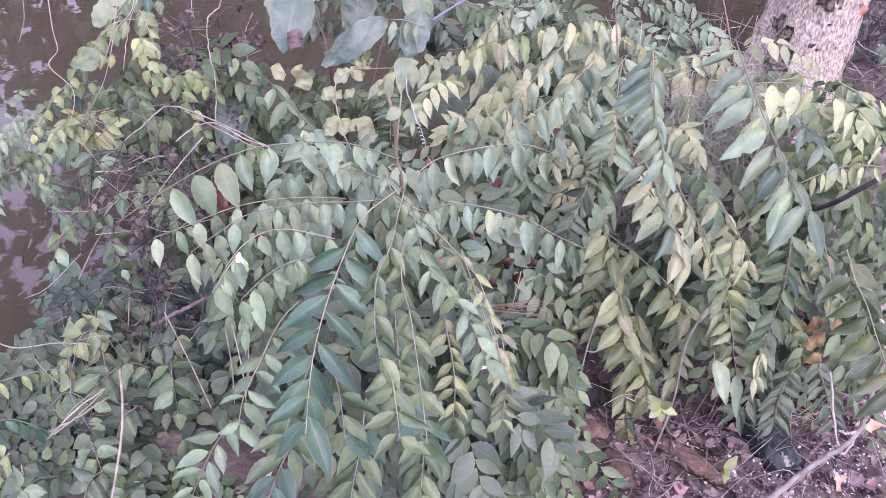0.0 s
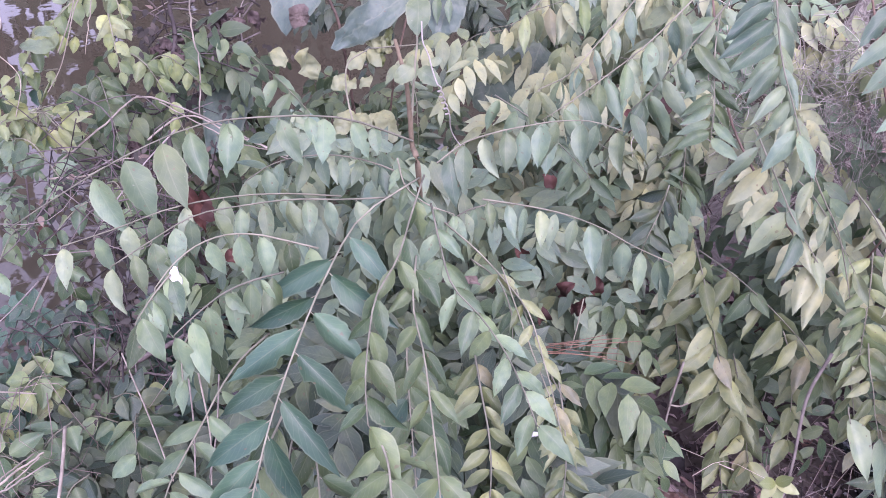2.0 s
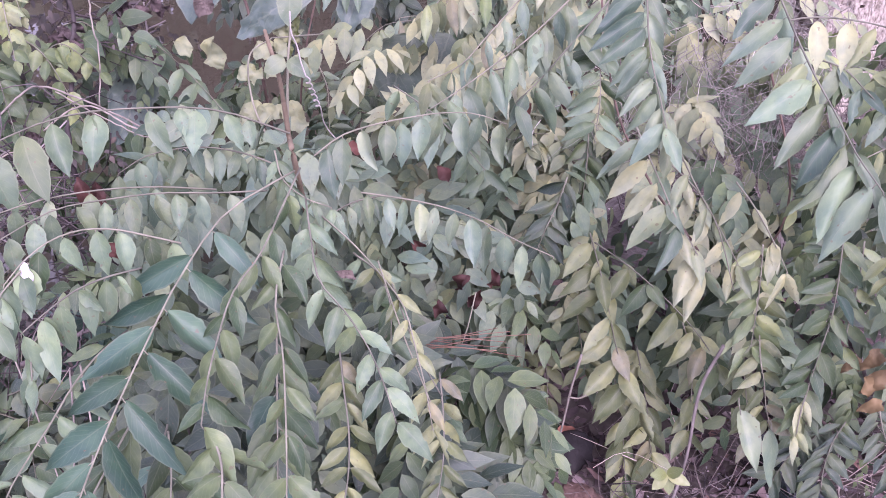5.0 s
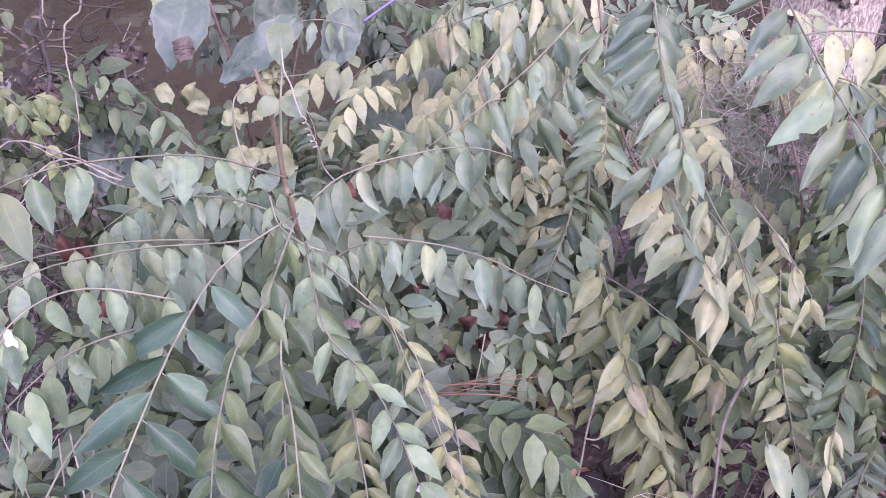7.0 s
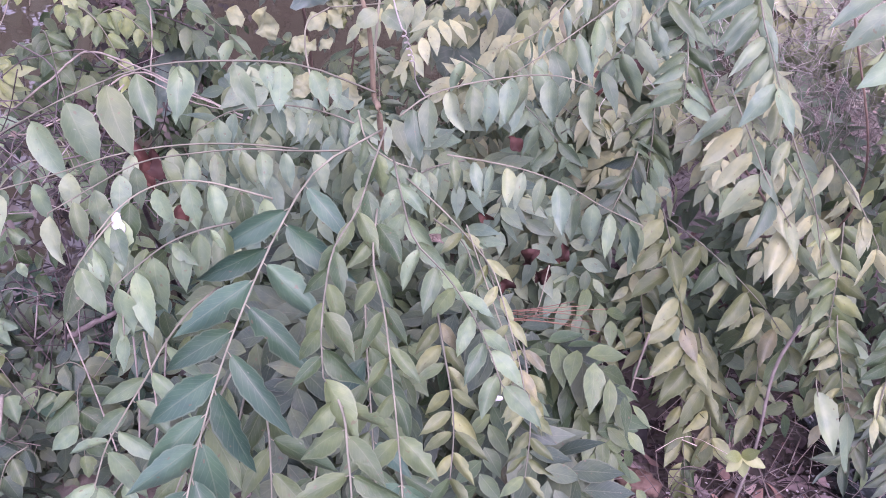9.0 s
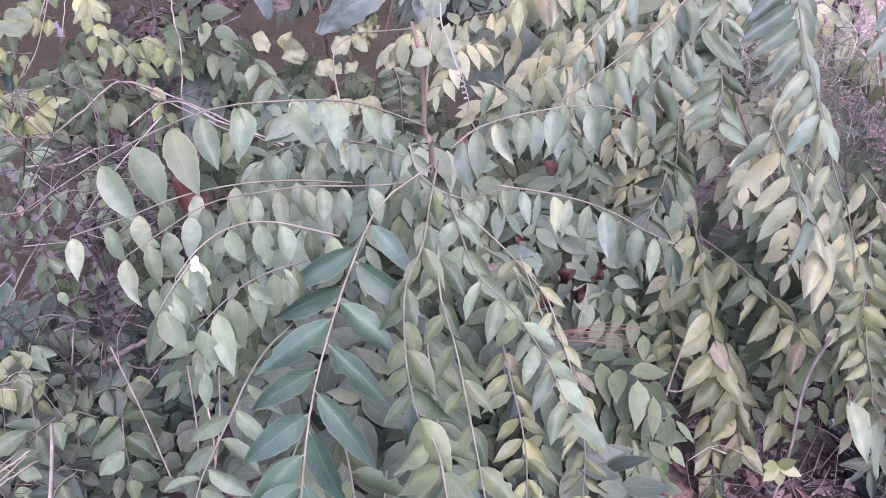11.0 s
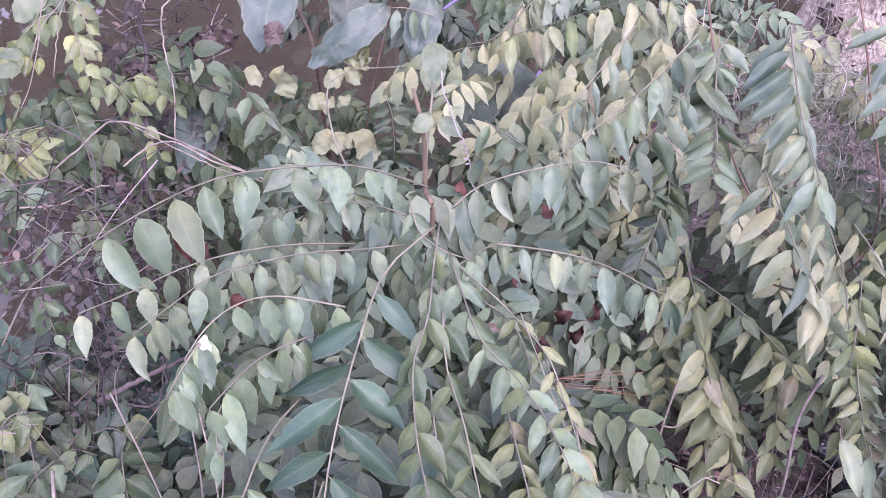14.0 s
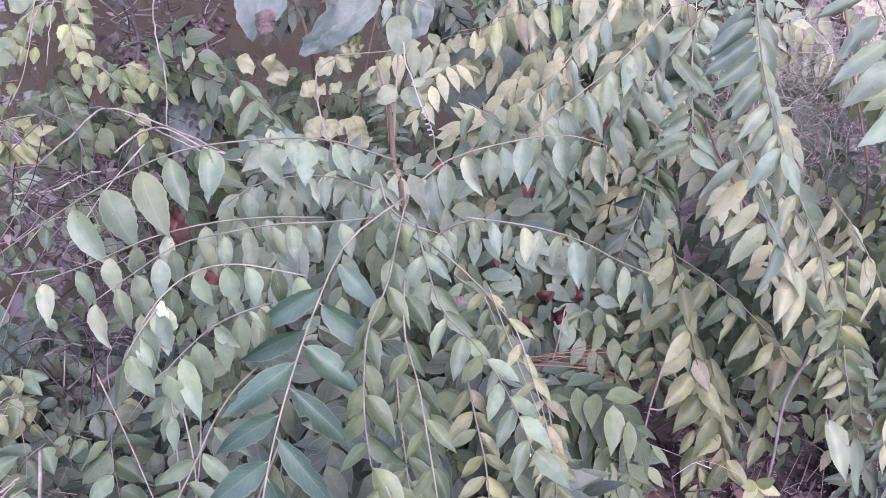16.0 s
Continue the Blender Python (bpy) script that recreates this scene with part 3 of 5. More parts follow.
pinnate(right, "pale", [(0.300, 0.827, 0.679), (0.314, 0.816, 0.652), (0.328, 0.804, 0.625), (0.342, 0.793, 0.598), (0.360, 0.782, 0.571), (0.377, 0.771, 0.545)], (7, 0.1, 1, 140, 110, 0.050, 0.051), (5, 0.3, 1, 70, 72, 0.034, 0.037), width=0.98)
pinnate(right, "pale", [(0.308, 0.737, 0.723), (0.329, 0.752, 0.683), (0.353, 0.766, 0.640), (0.380, 0.780, 0.596), (0.401, 0.791, 0.548), (0.420, 0.799, 0.498)], (3, 0.05, 0.5, 100, 120, 0.034, 0.030), None)
pinnate(right, "teal", [(0.410, 0.872, 0.824), (0.419, 0.839, 0.798), (0.429, 0.806, 0.773), (0.440, 0.775, 0.750), (0.453, 0.744, 0.728), (0.465, 0.713, 0.706), (0.480, 0.685, 0.688)], (10, 0.06, 0.96, 148, 116, 0.054, 0.065), (5, 0.2, 1, 76, 73, 0.042, 0.054), thick=0.0011, width=0.98, loose=0.6)
pinnate(right, "lemon", [(0.411, 0.836, 0.772), (0.453, 0.845, 0.776), (0.498, 0.846, 0.772), (0.541, 0.845, 0.761), (0.580, 0.837, 0.741), (0.610, 0.823, 0.712), (0.634, 0.806, 0.677)], (7, 0.2, 0.9, 96, 118, 0.046, 0.031), (3, 0.55, 0.95, 40, 60, 0.027, 0.025), width=1.15)
pinnate(right, "silver", [(0.504, 0.933, 0.697), (0.534, 0.924, 0.689), (0.555, 0.910, 0.672), (0.576, 0.894, 0.654), (0.595, 0.879, 0.635)], (4, 0.2, 1, 100, 110, 0.040, 0.033), (4, 0.2, 1, 45, 50, 0.033, 0.033))
pinnate(right, "lemon", [(0.624, 0.804, 0.672), (0.578, 0.795, 0.681), (0.534, 0.779, 0.681), (0.494, 0.760, 0.675)], (7, 0.1, 0.8, 84, 92, 0.024, 0.027), None, width=1.08)
pinnate(right, "pale", [(0.345, 0.850, 0.623), (0.376, 0.840, 0.595), (0.400, 0.825, 0.561), (0.422, 0.810, 0.525)], (5, 0.1, 1, 125, 115, 0.036, 0.036), (5, 0.2, 1, 70, 72, 0.029, 0.033))
pinnate(right, "pale", [(0.415, 0.841, 0.604), (0.437, 0.829, 0.578), (0.456, 0.815, 0.549), (0.472, 0.801, 0.520)], (4, 0.1, 1, 118, 115, 0.035, 0.037), (3, 0.3, 1, 65, 70, 0.032, 0.033))
pinnate(right, "olive", [(0.298, 0.963, 0.460), (0.310, 0.954, 0.422), (0.321, 0.944, 0.384), (0.331, 0.933, 0.344), (0.342, 0.923, 0.303), (0.358, 0.912, 0.264), (0.377, 0.901, 0.225)], (8, 0.05, 0.97, 140, 132, 0.047, 0.058), (8, 0.08, 1, 64, 68, 0.041, 0.042), width=1.25, loose=0.8)
pinnate(right, "olive", [(0.305, 0.964, 0.446), (0.341, 0.954, 0.423), (0.374, 0.943, 0.398), (0.406, 0.930, 0.370), (0.436, 0.915, 0.340), (0.461, 0.899, 0.307)], (8, 0.12, 1, 125, 122, 0.048, 0.052), (5, 0.2, 1, 50, 52, 0.036, 0.038), width=1.25, loose=0.8)
pinnate(right, "olive", [(0.488, 0.863, 0.383), (0.489, 0.847, 0.360), (0.493, 0.831, 0.338), (0.495, 0.816, 0.315), (0.500, 0.800, 0.293)], (6, 0.05, 0.9, 150, 142, 0.030, 0.030), (6, 0.05, 0.9, 34, 38, 0.028, 0.028), width=1.25, loose=0.8)
pinnate(right, "bright", [(0.458, 0.809, 0.335), (0.458, 0.806, 0.330), (0.459, 0.802, 0.325), (0.460, 0.798, 0.319)], (1, 0.6, 0.6, 76, 76, 0.063, 0.063), None)
pinnate(right, "bright", [(0.496, 0.799, 0.309), (0.497, 0.796, 0.306), (0.498, 0.794, 0.302), (0.499, 0.791, 0.298)], (1, 0.6, 0.6, 86, 86, 0.059, 0.059), None)
pinnate(right, "green", [(0.555, 0.869, 0.526), (0.553, 0.850, 0.484), (0.549, 0.831, 0.441), (0.537, 0.812, 0.398), (0.526, 0.793, 0.355), (0.517, 0.774, 0.311)], (12, 0.02, 0.9, 164, 142, 0.039, 0.034), (10, 0.05, 0.95, 52, 60, 0.038, 0.033), width=1.25)
pinnate(right, "lemon", [(0.521, 0.784, 0.362), (0.516, 0.776, 0.350), (0.513, 0.768, 0.338), (0.510, 0.760, 0.325)], (3, 0.2, 1, 112, 100, 0.031, 0.028), (3, 0.1, 0.9, 68, 76, 0.031, 0.028))
pinnate(right, "deep", [(0.576, 0.745, 0.579), (0.587, 0.721, 0.547), (0.604, 0.699, 0.517), (0.616, 0.676, 0.486), (0.630, 0.653, 0.455), (0.642, 0.630, 0.423)], (7, 0.2, 0.98, 152, 146, 0.049, 0.053), (5, 0.1, 0.9, 38, 42, 0.044, 0.053), width=1.3, loose=0.4)
pinnate(right, "olive", [(0.257, 1.114, 0.340), (0.249, 1.092, 0.284), (0.243, 1.069, 0.227), (0.241, 1.045, 0.169), (0.243, 1.020, 0.109), (0.242, 0.995, 0.048)], (12, 0.05, 1, 138, 134, 0.034, 0.036), (12, 0.03, 1, 46, 52, 0.034, 0.037), width=1.25)
pinnate(right, "olive", [(0.272, 1.071, 0.191), (0.278, 1.048, 0.135), (0.278, 1.024, 0.078), (0.275, 1.000, 0.020)], (8, 0.05, 1, 134, 134, 0.032, 0.035), (8, 0.03, 1, 48, 52, 0.037, 0.039), width=1.25)
pinnate(right, "olive", [(0.296, 1.024, 0.384), (0.305, 1.013, 0.347), (0.301, 1.001, 0.309), (0.307, 0.989, 0.270), (0.314, 0.977, 0.231)], (8, 0.05, 1, 145, 135, 0.037, 0.036), (7, 0.05, 1, 45, 50, 0.035, 0.036), width=1.25)
pinnate(right, "olive", [(0.389, 1.010, 0.242), (0.397, 0.982, 0.202), (0.404, 0.954, 0.162), (0.407, 0.926, 0.122)], (8, 0.05, 1, 128, 122, 0.040, 0.044), (8, 0.03, 1, 52, 60, 0.040, 0.044), width=1.25)
pinnate(right, "olive", [(0.360, 0.991, 0.198), (0.370, 0.961, 0.156), (0.372, 0.931, 0.113), (0.375, 0.901, 0.070)], (7, 0.05, 1, 128, 122, 0.040, 0.044), (7, 0.03, 1, 52, 60, 0.040, 0.044), width=1.25)
pinnate(right, "olive", [(0.434, 0.974, 0.311), (0.449, 0.955, 0.267), (0.450, 0.935, 0.222), (0.448, 0.915, 0.176)], (7, 0.05, 1, 132, 128, 0.035, 0.037), (7, 0.03, 1, 50, 56, 0.035, 0.037), width=1.25)
pinnate(right, "dark", [(0.278, 1.039, 0.493), (0.266, 1.020, 0.466), (0.250, 1.001, 0.440), (0.239, 0.999, 0.402)], (8, 0.05, 1, 160, 150, 0.035, 0.039), (8, 0.05, 1, 62, 58, 0.034, 0.036))
pinnate(right, "green", [(0.323, 1.170, 0.504), (0.321, 1.143, 0.455), (0.315, 1.117, 0.406), (0.312, 1.090, 0.356)], (8, 0.05, 1, 130, 122, 0.038, 0.040), (8, 0.03, 1, 52, 60, 0.038, 0.040), width=1.25)
pinnate(right, "olive", [(0.481, 0.881, 0.352), (0.481, 0.859, 0.321), (0.484, 0.837, 0.290), (0.486, 0.815, 0.259)], (6, 0.05, 1, 140, 135, 0.029, 0.030), (6, 0.03, 1, 40, 46, 0.029, 0.030), width=1.25)
pinnate(right, "yellow", [(0.487, 0.909, 0.479), (0.486, 0.892, 0.444), (0.483, 0.875, 0.408), (0.479, 0.858, 0.372)], (7, 0.05, 1, 140, 132, 0.037, 0.039), (7, 0.03, 1, 42, 50, 0.037, 0.039), width=1.08)
pinnate(back, "pale", [(0.343, 1.215, 0.697), (0.297, 1.229, 0.696), (0.250, 1.238, 0.688), (0.203, 1.243, 0.672), (0.156, 1.245, 0.655), (0.108, 1.249, 0.639)], (9, 0.05, 1, 100, 92, 0.048, 0.047), (3, 0.2, 0.8, 60, 60, 0.037, 0.038), width=1.0)
pinnate(back, "pale", [(0.190, 1.473, 0.619), (0.162, 1.459, 0.596), (0.133, 1.445, 0.573), (0.103, 1.433, 0.552), (0.065, 1.430, 0.545)], (8, 0.05, 1, 108, 98, 0.044, 0.046), (6, 0.1, 1, 70, 72, 0.044, 0.046))
pinnate(back, "pale", [(0.166, 1.489, 0.604), (0.134, 1.461, 0.569), (0.095, 1.438, 0.542), (0.043, 1.430, 0.534), (0.003, 1.409, 0.508)], (9, 0.1, 1, 100, 95, 0.043, 0.044), (5, 0.1, 1, 65, 70, 0.043, 0.044))
pinnate(back, "mid", [(-0.421, 1.486, 0.552), (-0.354, 1.451, 0.524), (-0.292, 1.415, 0.493), (-0.237, 1.374, 0.456), (-0.187, 1.331, 0.416)], (7, 0.25, 0.95, 122, 118, 0.049, 0.055), (6, 0.3, 0.95, 40, 42, 0.044, 0.052), width=1.1)
pinnate(back, "silver", [(-0.068, 1.461, 0.455), (-0.054, 1.437, 0.427), (-0.051, 1.412, 0.396), (-0.050, 1.386, 0.366)], (7, 0.1, 1, 165, 170, 0.029, 0.033), (7, 0.1, 1, 12, 10, 0.031, 0.036), width=1.08)
pinnate(back, "silver", [(0.014, 1.458, 0.581), (-0.025, 1.466, 0.590), (-0.064, 1.467, 0.588), (-0.101, 1.458, 0.573)], (6, 0.1, 1, 95, 92, 0.037, 0.042), None)
pinnate(back, "mid", [(0.220, 1.196, 0.571), (0.173, 1.192, 0.561), (0.128, 1.186, 0.548), (0.083, 1.178, 0.532)], (8, 0.05, 1, 105, 100, 0.038, 0.040), (5, 0.1, 1, 65, 60, 0.036, 0.038))
pinnate(back, "mid", [(0.063, 1.143, 0.568), (0.106, 1.094, 0.559), (0.141, 1.043, 0.547), (0.171, 0.991, 0.533)], (7, 0.05, 1, 115, 118, 0.038, 0.037), (6, 0.1, 1, 38, 40, 0.035, 0.034))
pinnate(right, "dark", [(0.606, 0.833, 0.270), (0.593, 0.824, 0.244), (0.586, 0.813, 0.215), (0.584, 0.801, 0.185)], (9, 0.05, 1, 150, 140, 0.032, 0.036), (9, 0.05, 1, 40, 46, 0.032, 0.036), width=1.0)
pinnate(right, "dark", [(0.596, 0.846, 0.253), (0.574, 0.841, 0.229), (0.551, 0.836, 0.207), (0.534, 0.826, 0.179)], (8, 0.05, 1, 165, 160, 0.031, 0.035), (8, 0.05, 1, 75, 70, 0.031, 0.035), width=1.0)
pinnate(right, "dark", [(0.654, 0.854, 0.273), (0.660, 0.835, 0.246), (0.671, 0.816, 0.221), (0.677, 0.796, 0.194)], (8, 0.05, 1, 140, 135, 0.031, 0.034), (8, 0.05, 1, 35, 40, 0.031, 0.034), width=1.0)
pinnate(right, "olive", [(0.588, 0.830, 0.527), (0.599, 0.821, 0.498), (0.607, 0.811, 0.468), (0.612, 0.802, 0.438)], (4, 0.1, 0.9, 140, 130, 0.031, 0.030), (3, 0.2, 1, 60, 70, 0.032, 0.032), width=1.2)
pinnate(right, "yellow", [(0.585, 0.876, 0.505), (0.582, 0.859, 0.469), (0.576, 0.843, 0.433), (0.571, 0.827, 0.396)], (6, 0.05, 1, 140, 130, 0.031, 0.030), (6, 0.05, 1, 45, 52, 0.031, 0.030), width=1.2)
frond(center, "green", [(-0.032, 0.670, 0.558), (-0.029, 0.629, 0.534), (-0.023, 0.570, 0.519), (-0.017, 0.511, 0.504)], 16, 0.045, 0.20)
frond(center, "olive", [(0.102, 0.790, 0.398), (0.108, 0.762, 0.357), (0.102, 0.734, 0.317), (0.091, 0.672, 0.316)], 16, 0.040, 0.40)
frond(right, "silver", [(0.646, 1.046, 0.676), (0.691, 1.031, 0.655), (0.754, 1.018, 0.602)], 9, 0.042, 0.70)
frond(back, "silver", [(0.026, 1.586, 0.575), (0.108, 1.583, 0.571), (0.189, 1.559, 0.538)], 11, 0.042, 0.80)
frond(waterside, "mid", [(-0.845, 1.327, 0.380), (-0.769, 1.335, 0.391), (-0.736, 1.302, 0.344), (-0.680, 1.250, 0.305)], 17, 0.034, 0.35)
frond(waterside, "silver", [(-0.734, 1.419, 0.424), (-0.771, 1.406, 0.405), (-0.787, 1.373, 0.376), (-0.791, 1.349, 0.341)], 15, 0.030, 0.20)
frond(waterside, "silver", [(-0.846, 1.283, 0.317), (-0.796, 1.299, 0.339), (-0.747, 1.308, 0.353)], 11, 0.034, 0.60)
frond(waterside, "green", [(-0.651, 1.328, 0.417), (-0.695, 1.316, 0.399), (-0.758, 1.314, 0.362)], 10, 0.034, 0.60)
frond(low, "yellow", [(-0.714, 0.850, 0.221), (-0.657, 0.876, 0.224), (-0.608, 0.897, 0.220), (-0.564, 0.902, 0.209)], 10, 0.036, 0.85)
frond(low, "green", [(-0.691, 0.777, 0.205), (-0.642, 0.794, 0.212), (-0.595, 0.798, 0.182)], 9, 0.040, 0.60)
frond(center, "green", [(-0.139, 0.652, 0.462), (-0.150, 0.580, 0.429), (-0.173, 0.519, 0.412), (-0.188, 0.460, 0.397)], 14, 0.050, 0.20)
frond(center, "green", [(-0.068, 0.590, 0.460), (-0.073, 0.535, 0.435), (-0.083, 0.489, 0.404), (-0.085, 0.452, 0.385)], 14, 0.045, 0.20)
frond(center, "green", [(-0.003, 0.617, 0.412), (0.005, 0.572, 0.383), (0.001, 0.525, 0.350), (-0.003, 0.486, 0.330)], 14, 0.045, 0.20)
frond(center, "silver", [(-0.260, 0.659, 0.349), (-0.280, 0.624, 0.335), (-0.295, 0.588, 0.318), (-0.303, 0.546, 0.310)], 10, 0.045, 0.12, angle=(62, 58))
frond(waterside, "silver", [(-0.736, 1.324, 0.462), (-0.769, 1.296, 0.423), (-0.791, 1.265, 0.379), (-0.813, 1.229, 0.327)], 17, 0.030, 0.15)


def stem(plant, points, r0, r1, mat, name="stem", label="", rough=0.0):
    bm = bmesh.new()
    tube(bm, points, r0, r1, 6 * len(points), 7, rough)
    ob = part(name, bm, mat, plant, label)
    ob.matrix_parent_inverse = Matrix.Translation(-plant.location)
    return ob


stem(center, [(-0.03, 1.02, -0.02), (-0.03, 0.98, 0.35), (-0.023, 0.817, 0.635), (-0.029, 0.831, 0.663), (-0.030, 0.826, 0.700), (-0.032, 0.821, 0.735), (-0.038, 0.822, 0.764), (-0.041, 0.827, 0.774)], 0.0034, 0.0016, BROWN_STEM, "stem", "brown upright stem")
stem(right, [(0.66, 1.3, -0.02), (0.64, 1.25, 0.25), (0.620, 0.934, 0.517), (0.634, 0.867, 0.595), (0.681, 0.847, 0.653)], 0.004, 0.0038, DARK_TWIG, "branch", "dark brown branch")
stem(right, [(0.46, 1.15, 0.3), (0.413, 0.903, 0.471), (0.334, 0.886, 0.587), (0.298, 0.957, 0.672), (0.289, 1.147, 0.872)], 0.0016, 0.0012, TWIG, "branch")
stem(right, [(0.46, 1.2, 0.1), (0.562, 1.041, 0.408), (0.473, 0.996, 0.692), (0.416, 1.078, 0.896)], 0.0016, 0.0012, TWIG, "branch")
stem(right, [(0.447, 0.858, 0.372), (0.424, 0.842, 0.315), (0.411, 0.807, 0.230), (0.382, 0.766, 0.155)], 0.0022, 0.0018, rough_material("grey_purple_twig", [(0.3, (0.10, 0.090, 0.080)), (0.7, (0.20, 0.18, 0.16))], 60), "branch", "grey weathered stem")

foliage("inner_foliage", center, FILL["silver"], mound(60, (-0.02, 1.08, 0.34), (0.20, 0.12, 0.16), 0.14, 1), 0.044, 13, 0.4)
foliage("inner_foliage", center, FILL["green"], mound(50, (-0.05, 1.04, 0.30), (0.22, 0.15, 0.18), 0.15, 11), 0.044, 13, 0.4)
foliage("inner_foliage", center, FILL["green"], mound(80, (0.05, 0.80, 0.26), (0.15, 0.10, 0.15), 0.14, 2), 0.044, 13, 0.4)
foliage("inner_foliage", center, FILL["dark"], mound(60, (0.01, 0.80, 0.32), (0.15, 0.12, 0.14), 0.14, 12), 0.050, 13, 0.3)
foliage("inner_foliage", right, FILL["mid"], mound(110, (0.50, 1.26, 0.28), (0.40, 0.15, 0.24), 0.16, 3), 0.044, 13, 0.5)
foliage("inner_foliage", right, FILL["pale"], mound(34, (0.38, 1.18, 0.42), (0.32, 0.08, 0.12), 0.16, 4), 0.044, 13, 0.5)
foliage("inner_foliage", right, FILL["green"], mound(40, (0.70, 1.10, 0.22), (0.20, 0.12, 0.20), 0.15, 14), 0.044, 13, 0.4)
foliage("inner_foliage", back, FILL["green"], mound(90, (-0.06, 1.66, 0.20), (0.36, 0.12, 0.18), 0.14, 5), 0.034, 15, 0.5)
foliage("inner_foliage", back, FILL["mid"], mound(40, (0.44, 1.54, 0.42), (0.24, 0.12, 0.14), 0.15, 15), 0.036, 15, 0.5, 0.36)
foliage("inner_foliage", waterside, FILL["mid"], mound(20, (-0.87, 1.46, 0.28), (0.13, 0.08, 0.07), 0.11, 16), 0.028, 13, 0.4)
foliage("leaf_mass", vine, FILL["green"], mound(40, (-0.48, 1.42, 0.40), (0.13, 0.07, 0.22), 0.11, 6), 0.040, 8, 0.5, 0.55, 0.6, 1.1)
foliage("leaf_mass", vine, FILL["green"], mound(40, (-0.42, 1.52, 0.34), (0.20, 0.06, 0.24), 0.12, 26), 0.036, 10, 0.5, 0.5, 0.6, 1.1)
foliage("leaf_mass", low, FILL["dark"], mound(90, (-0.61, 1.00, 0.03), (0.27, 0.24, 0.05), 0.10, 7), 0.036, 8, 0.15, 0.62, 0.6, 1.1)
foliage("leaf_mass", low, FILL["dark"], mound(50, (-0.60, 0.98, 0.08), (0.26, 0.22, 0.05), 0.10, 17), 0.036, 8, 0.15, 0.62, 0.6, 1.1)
foliage("leaf_mass", low, FILL["blue"], mound(50, (-0.52, 1.18, 0.08), (0.19, 0.14, 0.10), 0.10, 27), 0.036, 8, 0.2, 0.6, 0.6, 1.1)


# extra leaves in the dark tone, which imitates the shade of the hollow
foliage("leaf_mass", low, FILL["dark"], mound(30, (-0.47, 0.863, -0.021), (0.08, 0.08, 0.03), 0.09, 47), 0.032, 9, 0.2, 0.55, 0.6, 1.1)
foliage("leaf_mass", low, FILL["green"], mound(40, (-0.50, 0.799, 0.040), (0.14, 0.08, 0.03), 0.09, 48), 0.032, 9, 0.2, 0.55, 0.6, 1.1)


def sprays(plant, tone, starts, n, length, bank=ROUND, hang=0.45, size=0.13, seed=1):
    """Short leafy shoots with oval leaves, each leaf a piece of its own."""
    rng = random.Random(seed)
    for p in starts:
        p = Vector(p)
        way = Vector((rng.uniform(-1, 1), rng.uniform(-1, 0.1), rng.uniform(-0.5, 0.6))).normalized() * size * rng.uniform(0.7, 1.2)
        frond(plant, tone, [p, p + way * 0.5 + Vector((0, 0, 0.01)), p + way + DOWN * size * 0.4], n, length * rng.uniform(0.85, 1.15), hang, angle=70, kind="shoot", bank=bank, thick=0.0012)


sprays(vine, "yellow", [(-0.581, 1.332, 0.527), (-0.547, 1.360, 0.566), (-0.506, 1.378, 0.592), (-0.479, 1.331, 0.560), (-0.553, 1.286, 0.496), (-0.470, 1.410, 0.604), (-0.579, 1.247, 0.474), (-0.457, 1.308, 0.527), (-0.518, 1.420, 0.618)], 12, 0.030, seed=31)
sprays(vine, "green", [(-0.616, 1.346, 0.494), (-0.532, 1.345, 0.510), (-0.445, 1.395, 0.547), (-0.478, 1.473, 0.623)], 12, 0.031, seed=32)
sprays(vine, "mid", [(-0.539, 1.175, 0.407), (-0.485, 1.183, 0.418), (-0.571, 1.149, 0.369), (-0.497, 1.131, 0.379), (-0.448, 1.159, 0.385), (-0.551, 1.112, 0.318), (-0.462, 1.095, 0.327)], 8, 0.034, seed=36)
sprays(low, "dark", [(-0.614, 1.096, 0.119), (-0.560, 1.061, 0.104), (-0.495, 1.073, 0.122), (-0.524, 1.017, 0.077), (-0.603, 1.025, 0.088), (-0.641, 0.780, 0.121), (-0.576, 0.769, 0.106), (-0.511, 0.774, 0.113), (-0.469, 0.869, 0.161), (-0.477, 0.999, 0.173)], 8, 0.040, hang=0.15, size=0.10, seed=33)
sprays(low, "mid", [(-0.594, 1.129, 0.132), (-0.492, 1.030, 0.096), (-0.641, 1.049, 0.088), (-0.536, 0.815, 0.136), (-0.612, 0.869, 0.162), (-0.512, 0.944, 0.182), (-0.424, 0.950, 0.190), (-0.621, 0.714, 0.115)], 8, 0.042, hang=0.15, size=0.10, seed=34)
sprays(low, "yellow", [(-0.452, 1.055, 0.113), (-0.640, 1.033, 0.170), (-0.557, 1.039, 0.178), (-0.659, 0.790, 0.137)], 7, 0.036, hang=0.2, size=0.09, seed=35)
stem(vine, [(-0.42, 1.42, -0.05), (-0.404, 1.225, 0.374), (-0.403, 1.289, 0.500), (-0.406, 1.362, 0.587), (-0.415, 1.400, 0.624), (-0.426, 1.467, 0.684)], 0.0042, 0.0026, DARK_TWIG, "stem", "dark brown twisted stem", 0.004)

